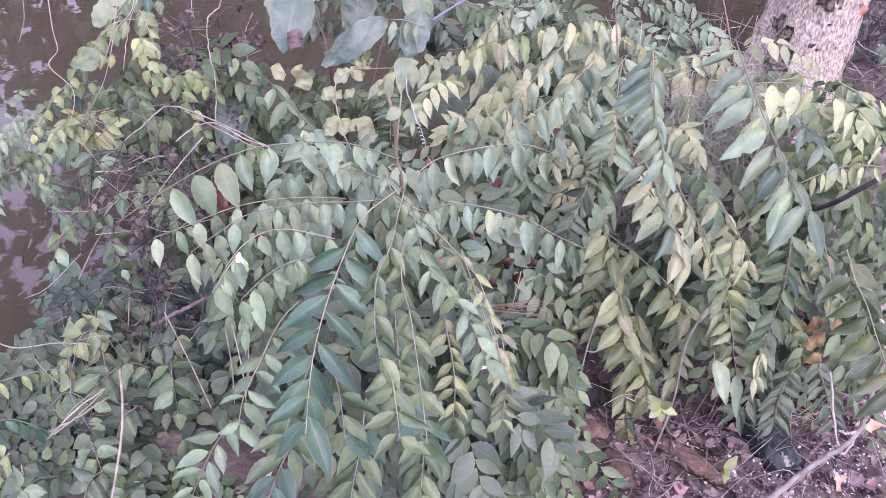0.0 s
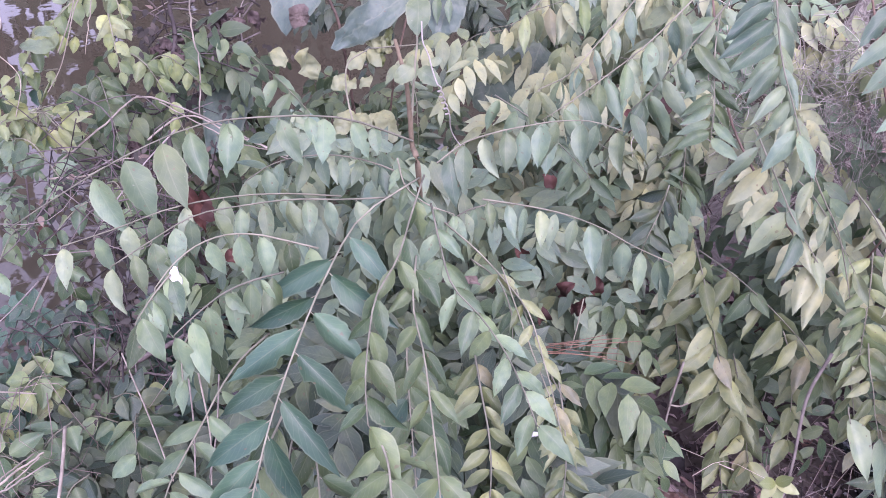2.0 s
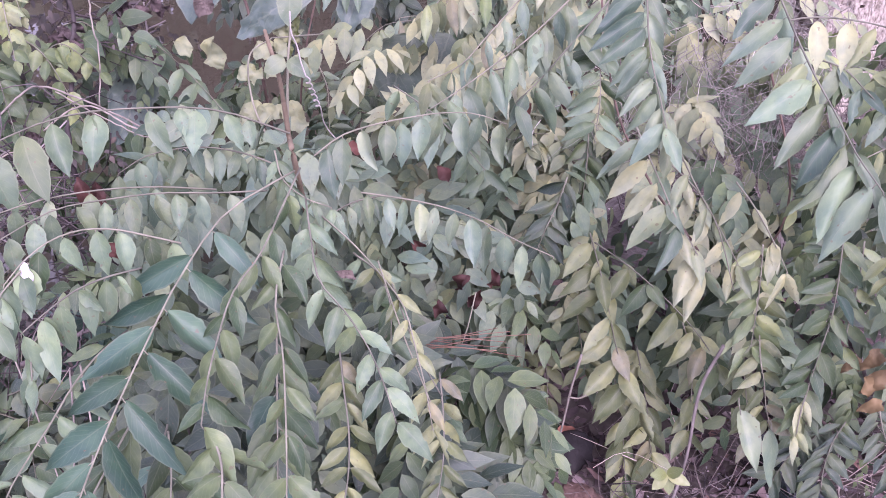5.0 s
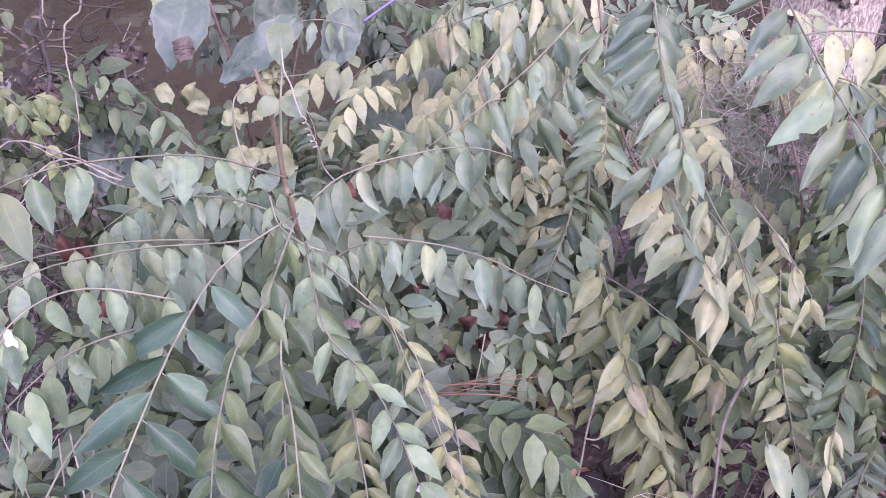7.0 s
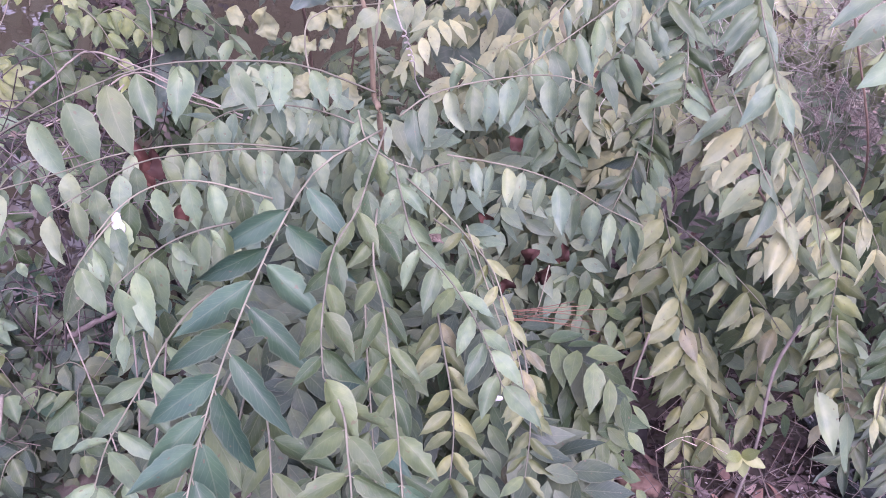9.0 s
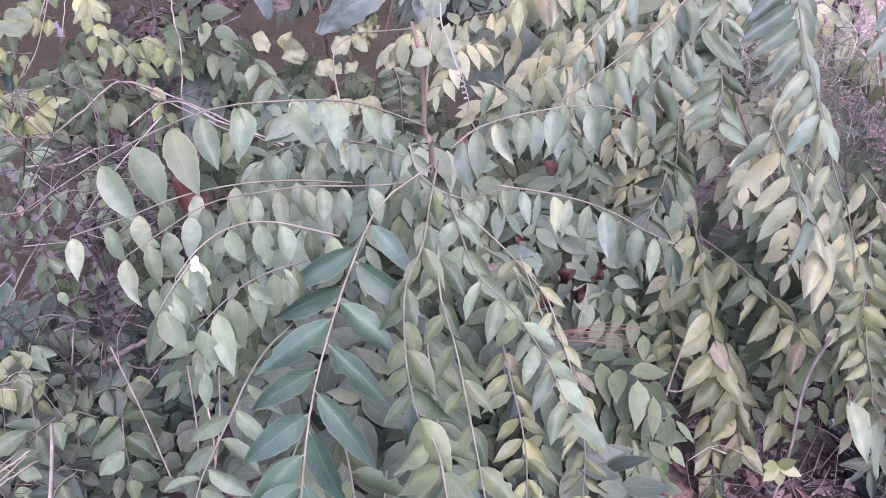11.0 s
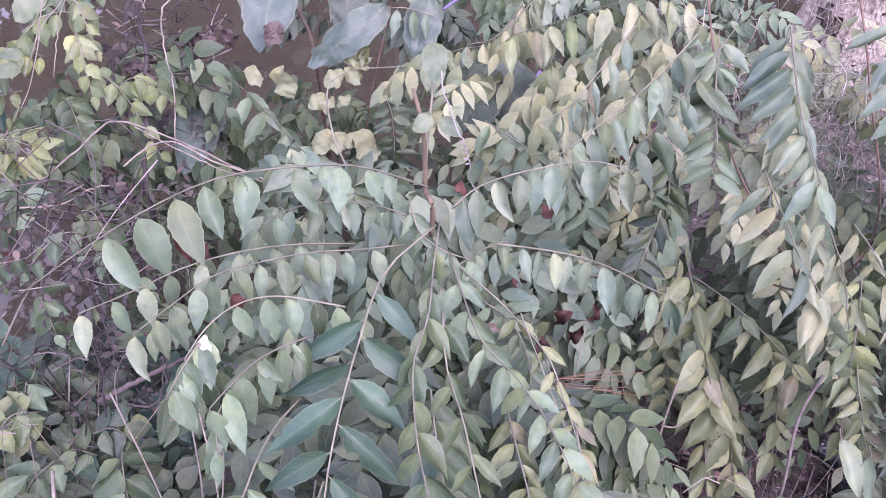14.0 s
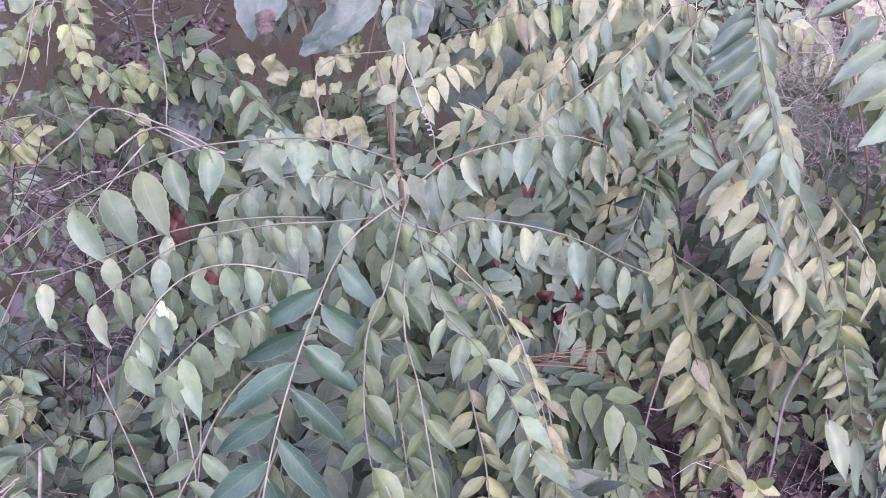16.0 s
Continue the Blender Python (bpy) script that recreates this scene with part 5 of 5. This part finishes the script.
for a, b, c in (((-0.283, 0.794, 0.403), (-0.268, 0.738, 0.375), (-0.261, 0.693, 0.347)), ((-0.275, 0.804, 0.401), (-0.256, 0.748, 0.354), (-0.244, 0.689, 0.341)), ((-0.409, 0.921, 0.323), (-0.357, 0.837, 0.290), (-0.314, 0.760, 0.268)), ((-0.251, 0.800, 0.395), (-0.246, 0.744, 0.367), (-0.246, 0.693, 0.346))):
    twig("straw", "thin brown straw crossing the dark hollow", [([a, b, c], 0.0011, 0.0009)], PALE_TWIG, 0.0, "dry straws")
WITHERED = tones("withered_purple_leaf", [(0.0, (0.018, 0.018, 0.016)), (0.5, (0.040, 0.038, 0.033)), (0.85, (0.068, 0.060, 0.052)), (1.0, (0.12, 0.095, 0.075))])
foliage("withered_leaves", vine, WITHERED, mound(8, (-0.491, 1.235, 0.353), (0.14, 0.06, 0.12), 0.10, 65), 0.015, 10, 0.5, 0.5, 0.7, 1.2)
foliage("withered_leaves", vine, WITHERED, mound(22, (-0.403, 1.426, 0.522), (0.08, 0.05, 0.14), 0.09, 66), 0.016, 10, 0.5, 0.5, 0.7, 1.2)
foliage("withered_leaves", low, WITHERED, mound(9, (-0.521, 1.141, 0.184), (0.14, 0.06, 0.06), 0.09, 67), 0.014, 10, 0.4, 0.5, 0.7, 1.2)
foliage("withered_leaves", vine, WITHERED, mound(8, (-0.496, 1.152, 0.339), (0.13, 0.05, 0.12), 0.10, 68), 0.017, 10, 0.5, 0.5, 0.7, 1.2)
foliage("undergrowth", right, FILL["dark"], mound(70, (1.493, 2.446, 0.060), (0.30, 0.25, 0.30), 0.16, 61), 0.05, 11, 0.5)


def scatter_litter():
    rng = random.Random(71)
    bm = bmesh.new()
    uvl = bm.loops.layers.uv.new("UVMap")
    for k in range(14000):
        x, y = (rng.uniform(0.05, 1.35), rng.uniform(0.45, 1.5)) if k % 3 else (rng.uniform(-0.3, 2.2), rng.uniform(0.2, 2.8))
        if y > 1.2 + 0.9 * x + 0.25:
            continue
        z = ground_height(x, y) + rng.uniform(0.0, 0.02)
        w = Vector((rng.uniform(-1, 1), rng.uniform(-1, 1), rng.uniform(-0.3, 0.3)))
        m = basis(w, Vector((rng.uniform(-0.6, 0.6), rng.uniform(-0.6, 0.6), 1))).to_4x4()
        m.translation = (x, y, z)
        add_blade(bm, uvl, m, rng.uniform(0.006, 0.020) if k % 5 else rng.uniform(0.02, 0.045), rng.uniform(0.25, 0.7), 0.78, 1.1, rng.uniform(-0.4, 0.6), rng.uniform(-0.4, 0.5), 0.05, rng.uniform(-0.9, 0.9), 5, 2)
    ob = part("leaf_litter", bm, LITTER, None)
    tagged(ob, "pinkish brown litter of dry leaves on earth", "leaf litter", kind="stuff")


scatter_litter()


def scatter_ash():
    """Pale grey chips and ash on the litter beside the bottle."""
    rng = random.Random(72)
    bm = bmesh.new()
    uvl = bm.loops.layers.uv.new("UVMap")
    at = Vector((0.666, 0.812, 0.030))
    for k in range(1500):
        x, y = at.x + rng.gauss(0, 0.16), at.y + rng.gauss(0, 0.09)
        m = basis(Vector((rng.uniform(-1, 1), rng.uniform(-1, 1), rng.uniform(-0.3, 0.3))), Vector((rng.uniform(-0.5, 0.5), rng.uniform(-0.5, 0.5), 1))).to_4x4()
        m.translation = (x, y, ground_height(x, y) + rng.uniform(0.008, 0.026))
        add_blade(bm, uvl, m, rng.uniform(0.002, 0.007), rng.uniform(0.4, 0.9), 0.5, 0.5, rng.uniform(-0.3, 0.3), 0.2, 0.0, 0.0, 3, 2)
    ob = part("ash", bm, tones("pale_ash", [(0.0, (0.10, 0.09, 0.09)), (0.6, (0.22, 0.205, 0.20)), (1.0, (0.46, 0.44, 0.43))]), None)
    tagged(ob, "pale grey ash and chips on the litter", "ash", kind="stuff")


scatter_ash()


def lump(name, place, size, mat, label, category, seed, squash=(1, 1, 0.7), group=""):
    bm = bmesh.new()
    bmesh.ops.create_icosphere(bm, subdivisions=3, radius=1)
    for v in bm.verts:
        n1 = noise.noise(v.co * 1.3 + Vector((seed, 0, 0))) * 0.45 + noise.noise(v.co * 4 + Vector((0, seed, 0))) * 0.12
        v.co = Vector((v.co.x * squash[0], v.co.y * squash[1], v.co.z * squash[2])) * size * (1 + n1)
    ob = part(name, bm, mat, None)
    ob.location = place
    return tagged(ob, label, category, group)


CLAY = rough_material("fired_clay", [(0.3, (0.18, 0.08, 0.055)), (0.7, (0.32, 0.16, 0.11))], 35)
BARK = rough_material("loose_bark", [(0.3, (0.13, 0.085, 0.07)), (0.7, (0.27, 0.19, 0.16))], 25, 0.9, 0.9, 0.006)
WHITE = rough_material("chalky_white", [(0.3, (0.40, 0.40, 0.41)), (0.7, (0.62, 0.62, 0.64))], 80, 0.6)
lump("clay_lump", (0.270, 0.863, 0.060), 0.014, CLAY, "small orange fired clay lump in leaf litter", "stone", 3)
lump("white_chip", (0.546, 0.823, 0.050), 0.010, WHITE, "small white chip on the ashy ground", "stone", 5, (0.7, 1.5, 0.5))
lump("bird_dropping", (-0.211, 0.622, 0.658), 0.0046, WHITE, "white bird dropping on a leaf", "dropping", 7, (1.0, 0.35, 2.0), "bird droppings")
lump("bird_dropping", (0.079, 0.601, 0.503), 0.0042, WHITE, "white bird dropping on a leaf", "dropping", 9, (1.2, 0.4, 0.8), "bird droppings")
# near-black lump added to stand in for the shaded hollow under the shrub
lump("dark_stone", (0.307, 1.008, 0.045), 0.042, rough_material("dark_stone", [(0.3, (0.012, 0.011, 0.012)), (0.7, (0.035, 0.032, 0.033))], 30), "near-black lump standing in for the shaded hollow under the shrub", "stone", 11)


def bark_strip(a, b, width, label):
    a, b = Vector(a), Vector(b)
    bm = bmesh.new()
    along = (b - a).normalized()
    side = along.cross(Vector((0, 0, 1))).normalized()
    rows = []
    for k in range(15):
        s = k / 14
        w = width * (0.35 + 0.65 * math.sin(math.pi * min(1, 0.12 + 0.8 * s))) * (1 + 0.25 * noise.noise(Vector((s * 6, 3, 1))))
        line = []
        for j in range(7):
            u = j / 6 * 2 - 1
            line.append(bm.verts.new(a.lerp(b, s) + side * u * w * 0.5 + Vector((0, 0, 0.35 * w * (1 - u * u) + 0.004 * noise.noise(Vector((s * 9, u * 3, 0)))))))
        rows.append(line)
    for p, q in zip(rows, rows[1:]):
        for j in range(6):
            bm.faces.new((p[j], p[j + 1], q[j + 1], q[j]))
    bmesh.ops.solidify(bm, geom=bm.faces[:], thickness=0.004)
    return tagged(part("bark_piece", bm, BARK, None), label, "bark", "bark pieces in the litter")


bark_strip((0.426, 0.883, 0.055), (0.524, 0.781, 0.055), 0.045, "long curled strip of brown bark on litter")
bark_strip((0.290, 0.918, 0.060), (0.341, 0.886, 0.060), 0.045, "short reddish brown bark piece on litter")
bark_strip((0.331, 0.852, 0.060), (0.356, 0.764, 0.060), 0.05, "short brown bark piece on litter")


def dead_leaf(base, tip, width, mat, label, normal=(0.1, -0.6, 0.8)):
    inward = Vector((0, 0.045, -0.03)) if mat is DEAD else Vector()
    ob = big_leaf(None, mat, Vector(base) + inward, Vector(tip) + inward, width, normal, 0.9, 1.25, 0.5, 0.6, 0.16, "dead_leaf")
    return tagged(ob, label, "dead leaf", "dead leaves")


RUST = "rust-red dead leaf caught behind the fronds"
dead_leaf((-0.336, 1.018, 0.514), (-0.303, 0.978, 0.457), 0.020, DEAD, RUST)
dead_leaf((-0.319, 1.032, 0.498), (-0.305, 1.004, 0.459), 0.015, DEAD, RUST)
dead_leaf((-0.227, 0.789, 0.570), (-0.214, 0.779, 0.556), 0.018, DEAD, RUST)
dead_leaf((0.012, 0.939, 0.600), (0.032, 0.935, 0.594), 0.014, DEAD, RUST)
dead_leaf((0.215, 0.99, 0.63), (0.225, 0.97, 0.605), 0.018, DEAD, RUST)
dead_leaf((0.088, 0.929, 0.475), (0.106, 0.921, 0.428), 0.02, DEAD, RUST)
dead_leaf((0.154, 0.888, 0.450), (0.122, 0.892, 0.421), 0.017, DEAD, RUST)
dead_leaf((0.115, 0.871, 0.426), (0.123, 0.866, 0.384), 0.017, DEAD, RUST)
dead_leaf((0.114, 0.946, 0.567), (0.138, 0.934, 0.552), 0.016, DEAD, RUST)
dead_leaf((0.166, 0.879, 0.437), (0.146, 0.873, 0.394), 0.017, DEAD, RUST)
dead_leaf((0.180, 0.893, 0.457), (0.192, 0.887, 0.414), 0.017, DEAD, RUST)
dead_leaf((0.298, 1.019, 0.080), (0.317, 1.000, 0.052), 0.03, CLAY, "orange dead leaf in the shade under the shrub")
dead_leaf((-0.634, 1.195, 0.330), (-0.594, 1.168, 0.328), 0.03, DEAD, RUST)
dead_leaf((-0.285, 0.906, 0.546), (-0.266, 0.892, 0.544), 0.02, DEAD, RUST)
dead_leaf((0.273, 1.062, 0.612), (0.281, 1.039, 0.597), 0.02, DEAD, RUST)
RUSSET = rough_material("russet_dead_leaf", [(0.3, (0.075, 0.055, 0.026)), (0.7, (0.16, 0.115, 0.055))], 30, 0.7)
for base, tip, w in (((0.647, 0.880, 0.345), (0.623, 0.857, 0.325), 0.028), ((0.655, 0.863, 0.322), (0.621, 0.843, 0.305), 0.030), ((0.628, 0.862, 0.316), (0.636, 0.838, 0.300), 0.026), ((0.671, 0.877, 0.345), (0.675, 0.849, 0.323), 0.026), ((0.618, 0.879, 0.339), (0.604, 0.857, 0.323), 0.022), ((0.650, 0.844, 0.293), (0.620, 0.832, 0.288), 0.024)):
    dead_leaf(base, tip, w * 0.75, RUSSET, "russet dead leaf caught under the fronds")
dead_leaf((1.052, 1.871, 0.460), (1.076, 1.852, 0.433), 0.03, CLAY, "orange dead leaf in the undergrowth")
dead_leaf((0.749, 0.818, 0.177), (0.773, 0.791, 0.138), 0.022, TAN, "tan dry leaf on the forked branch")
dead_leaf((-0.638, 1.289, 0.466), (-0.613, 1.251, 0.446), 0.03, LEAF["yellow"], "pale yellow leaf at the edge of the creeper")
dead_leaf((0.692, 0.759, 0.092), (0.721, 0.748, 0.076), 0.03, TAN, "tan dry leaf on the ground")
dead_leaf((0.016, 0.725, 0.584), (-0.006, 0.723, 0.581), 0.008, BROWNED, "small curled brown leaf in the shrub")
dead_leaf((0.037, 0.728, 0.571), (0.018, 0.726, 0.585), 0.008, BROWNED, "small curled brown leaf in the shrub")
dead_leaf((-0.062, 0.694, 0.609), (-0.046, 0.697, 0.613), 0.010, TAN, "small half-brown leaf in the shrub")

needles = thing("dry_sprig", (0.090, 0.808, 0.423), "rust-red dry needle sprig caught in the fronds", "sprig")
DRY_SPRIG = rough_material("dry_rust_needle", [(0.3, (0.085, 0.045, 0.030)), (0.7, (0.17, 0.105, 0.072))], 25, 0.7)
for k in range(8):
    a = Vector((0.087, 0.807, 0.422)) + Vector((random.uniform(-0.02, 0.02), 0, random.uniform(-0.01, 0.01)))
    b = Vector((0.179, 0.807, 0.422)) + Vector((random.uniform(-0.04, 0.04), random.uniform(-0.02, 0.02), random.uniform(-0.012, 0.012)))
    stem(needles, [a, (a + b) / 2 + Vector((0, 0, random.uniform(-0.004, 0.006))), b], 0.0007, 0.0004, DRY_SPRIG, "needle")

# violet plastic strip half hidden among the leaves
VIOLET = rough_material("violet_plastic", [(0.3, (0.11, 0.095, 0.19)), (0.7, (0.17, 0.15, 0.27))], 30, 0.45, 0.1)
ribbon = thing("plastic_strip", (0.132, 1.335, 0.479), "faded violet plastic strip caught in the shrub", "litter")
stem(ribbon, [(0.132, 1.335, 0.479), (0.152, 1.352, 0.502), (0.172, 1.378, 0.523)], 0.004, 0.003, VIOLET, "strip")
stem(ribbon, [(0.032, 1.518, 0.566), (0.062, 1.530, 0.582), (0.098, 1.542, 0.600)], 0.0025, 0.002, VIOLET, "strip")


# dark glass bottle half buried in the litter
def bottle(place, turn):
    m = bpy.data.materials.new("dark_green_glass")
    m.use_nodes = True
    b = m.node_tree.nodes["Principled BSDF"]
    b.inputs["Base Color"].default_value = (0.02, 0.028, 0.027, 1)
    b.inputs["Roughness"].default_value = 0.08
    b.inputs["Transmission Weight"].default_value = 0.3
    ob = thing("glass_bottle", place, "dark green glass bottle half buried in litter", "bottle")
    profile = [(0.0, 0.0), (0.030, 0.0), (0.036, 0.006), (0.036, 0.12), (0.030, 0.145), (0.014, 0.17), (0.012, 0.21), (0.015, 0.212), (0.015, 0.222), (0.010, 0.222)]
    bm = bmesh.new()
    rings = [[bm.verts.new((r * math.cos(k * math.tau / 28), r * math.sin(k * math.tau / 28), z)) for k in range(28)] for r, z in profile[1:]]
    for a, b2 in zip(rings, rings[1:]):
        for k in range(28):
            bm.faces.new((a[k], a[(k + 1) % 28], b2[(k + 1) % 28], b2[k]))
    bm.faces.new(rings[0][::-1])
    body = part("body", bm, m, ob)
    ob.rotation_euler = turn
    return ob


bottle((0.650, 0.814, 0.035), (radians(-80), 0, radians(20)))


# ---- the tree beside the pond ----
def bark_material():
    m, n, l, b = material("pale_flaking_bark", 0.9, 0.2)
    r = ramp(n, [(0.34, (0.13, 0.112, 0.088)), (0.48, (0.25, 0.222, 0.180)), (0.62, (0.38, 0.345, 0.285))])
    long = n.new("ShaderNodeMapping")
    long.inputs["Scale"].default_value = (1.0, 1.0, 0.4)
    flake = n.new("ShaderNodeTexNoise")
    flake.inputs["Scale"].default_value, flake.inputs["Detail"].default_value = 190.0, 9.0
    l.new(n.new("ShaderNodeTexCoord").outputs["Object"], long.inputs[0])
    l.new(long.outputs[0], flake.inputs["Vector"])
    l.new(flake.outputs["Fac"], r.inputs[0])
    l.new(r.outputs[0], b.inputs["Base Color"])
    bn = n.new("ShaderNodeBump")
    bn.inputs["Strength"].default_value, bn.inputs["Distance"].default_value = 1.0, 0.012
    l.new(noise_node(n, l, 40.0, 6.0), bn.inputs["Height"])
    l.new(bn.outputs[0], b.inputs["Normal"])
    return m


def trunk(name, base, top, r0, r1, mat, parent, flare=1.5):
    base, top = Vector(base), Vector(top)
    bm = bmesh.new()
    rings, sides, steps = [], 64, 120
    for k in range(steps + 1):
        s = k / steps
        c = base.lerp(top, s) + Vector((0.03 * math.sin(4 * s), 0, 0))
        ring = []
        for j in range(sides):
            a = j * math.tau / sides
            r = (r0 + (r1 - r0) * s) * (1 + (flare - 1) * math.exp(-s * 14) * (0.7 + 0.5 * math.sin(3 * a)))
            d = Vector((math.cos(a), math.sin(a), 0))
            r *= 1 + 0.10 * noise.noise(d * 2.5 + Vector((0, 0, c.z * 6))) + 0.10 * noise.noise(d * 9 + Vector((0, 0, c.z * 20)))
            ring.append(bm.verts.new(c + d * r))
        rings.append(ring)
    for a, b in zip(rings, rings[1:]):
        for j in range(sides):
            bm.faces.new((a[j], a[(j + 1) % sides], b[(j + 1) % sides], b[j]))
    bm.faces.new(rings[-1])
    ob = part(name, bm, mat, parent)
    ob.matrix_parent_inverse = Matrix.Translation(-parent.location)
    return ob


BARKED = bark_material()
foot = Vector((1.115, 2.301, -0.050))
tree = thing("tree", foot, "tree with pale pinkish flaking bark on the bank", "tree")
trunk("trunk", foot, foot + Vector((0.28, 0.13, 3.0)), 0.120, 0.095, BARKED, tree)


def limbs_and_crown(ob, top, seed):
    """Limbs that fork from the trunk's head, and the leaves round their ends."""
    rng = random.Random(seed)
    bm = bmesh.new()
    uvl = bm.loops.layers.uv.new("UVMap")
    for k in range(6):
        a = k * math.tau / 6 + rng.uniform(-0.3, 0.3)
        way = Vector((math.cos(a), math.sin(a) + 0.5, rng.uniform(0.9, 1.5)))
        end = top + way * rng.uniform(0.6, 0.95)
        mid = top.lerp(end, 0.5) + Vector((0, 0, 0.08))
        stem(ob, [top - Vector((0, 0, 0.25)), mid, end], 0.045, 0.014, BARKED, "limb", rough=0.008)
        for j in range(9):
            c = end + Vector([rng.gauss(0, 0.28), rng.gauss(0, 0.28), rng.gauss(0.1, 0.22)])
            for i in range(42):
                m = basis(Vector([rng.uniform(-1, 1) for _ in range(3)]), Vector([rng.uniform(-1, 1) for _ in range(3)])).to_4x4()
                m.translation = c + Vector([rng.gauss(0, 0.10) for _ in range(3)])
                add_blade(bm, uvl, m, rng.uniform(0.06, 0.11), 0.42, segments=4, columns=2)
    crown = part("crown", bm, FILL["green"], ob)
    crown.matrix_parent_inverse = Matrix.Translation(-ob.location)


limbs_and_crown(tree, foot + Vector((0.27, 0.13, 2.95)), 77)


# ---- trees on the far bank, mirrored in the pond ----
def far_tree(x, y, height, spread, clumps, seed):
    rng = random.Random(seed)
    z = ground_height(x, y)
    ob = thing("far_tree", (x, y, z), "broad green tree on the far bank, mirrored in water", "tree", "trees on the far bank")
    trunk("trunk", (x, y, z - 0.1), (x + rng.uniform(-0.5, 0.5), y, z + height * 0.75), 0.28, 0.10, TWIG, ob, 1.3)
    bm = bmesh.new()
    uvl = bm.loops.layers.uv.new("UVMap")
    for k in range(clumps):
        c = Vector((x + rng.gauss(0, 0.5) * spread, y + rng.gauss(0, 0.4) * spread, z + height * rng.uniform(0.12, 1.0)))
        for j in range(80):
            p = c + Vector([rng.gauss(0, 0.46) for _ in range(3)])
            w = Vector([rng.uniform(-1, 1) for _ in range(3)])
            m = basis(w, Vector([rng.uniform(-1, 1) for _ in range(3)])).to_4x4()
            m.translation = p
            add_blade(bm, uvl, m, rng.uniform(0.20, 0.48), 0.55, segments=3, columns=2)
    crown = part("crown", bm, FILL["dark"], ob)
    crown.matrix_parent_inverse = Matrix.Translation(-ob.location)


for k, (x, y, h, sp, n) in enumerate(((-5.6, 11.0, 9.0, 1.9, 16), (-3.9, 11.3, 6.5, 0.75, 34), (-2.2, 11.8, 9.0, 1.7, 56), (-0.6, 12.4, 9.5, 1.8, 64), (1.2, 13.4, 10.0, 1.9, 64), (3.3, 15.0, 10.0, 2.0, 64), (5.8, 17.2, 10.5, 2.2, 64), (-9.5, 9.5, 7.0, 1.5, 16), (8.8, 19.7, 10.5, 2.4, 50))):
    far_tree(x, y, h, sp, n, 80 + k)


# loose plates of bark on the trunk
rng = random.Random(97)
for k in range(70):
    a, z = rng.uniform(math.pi * 0.95, math.pi * 2.1), rng.uniform(0.05, 0.75)
    out = Vector((math.cos(a), math.sin(a), 0))
    side = Vector((-math.sin(a), math.cos(a), 0))
    c = foot + Vector((0.22, 0.1, 2.4)) * (z / 2.4) + out * (0.120 + 0.04 * math.exp(-z * 6))
    w, h = rng.uniform(0.006, 0.016), rng.uniform(0.012, 0.035)
    bm = bmesh.new()
    rows = [[bm.verts.new(c + side * u * w * rng.uniform(0.7, 1.2) + Vector((0, 0, v * h)) + out * (0.004 - 0.25 * w * u * u + 0.004 * max(0.0, -v))) for u in (-1, 0, 1)] for v in (-1, -0.3, 0.4, 1)]
    for p, q in zip(rows, rows[1:]):
        for j in range(2):
            bm.faces.new((p[j], p[j + 1], q[j + 1], q[j]))
    bmesh.ops.solidify(bm, geom=bm.faces[:], thickness=0.003)
    flake = part("bark_plate", bm, BARKED, tree)
    flake.matrix_parent_inverse = Matrix.Translation(-tree.location)


# crumpled mauve leaves that dried on the creeper's stem
MAUVE = rough_material("crumpled_mauve_leaf", [(0.3, (0.032, 0.024, 0.024)), (0.7, (0.105, 0.080, 0.074))], 70, 0.85, 0.9, 0.005)
rng = random.Random(123)
for c0, c1, n in (((-0.416, 1.346, 0.581), (-0.407, 1.304, 0.522), 12), ((-0.363, 1.411, 0.570), (-0.293, 1.399, 0.588), 10), ((-0.471, 1.241, 0.467), (-0.430, 1.235, 0.423), 8)):
    for k in range(n):
        c = Vector(c0).lerp(Vector(c1), rng.random()) + Vector([rng.uniform(-0.012, 0.012) for _ in range(3)])
        w = Vector((rng.uniform(-1, 1), rng.uniform(-0.8, 0.2), rng.uniform(-1.2, 0.4))).normalized() * rng.uniform(0.018, 0.034)
        big_leaf(vine, MAUVE, c, c + w, rng.uniform(0.010, 0.020), (rng.uniform(-0.5, 0.5), -0.8, 0.5), 0.8, 1.0, rng.uniform(-0.6, 0.8), rng.uniform(0.2, 0.8), 0.22, "dried_leaf", "crumpled mauve dried leaf")
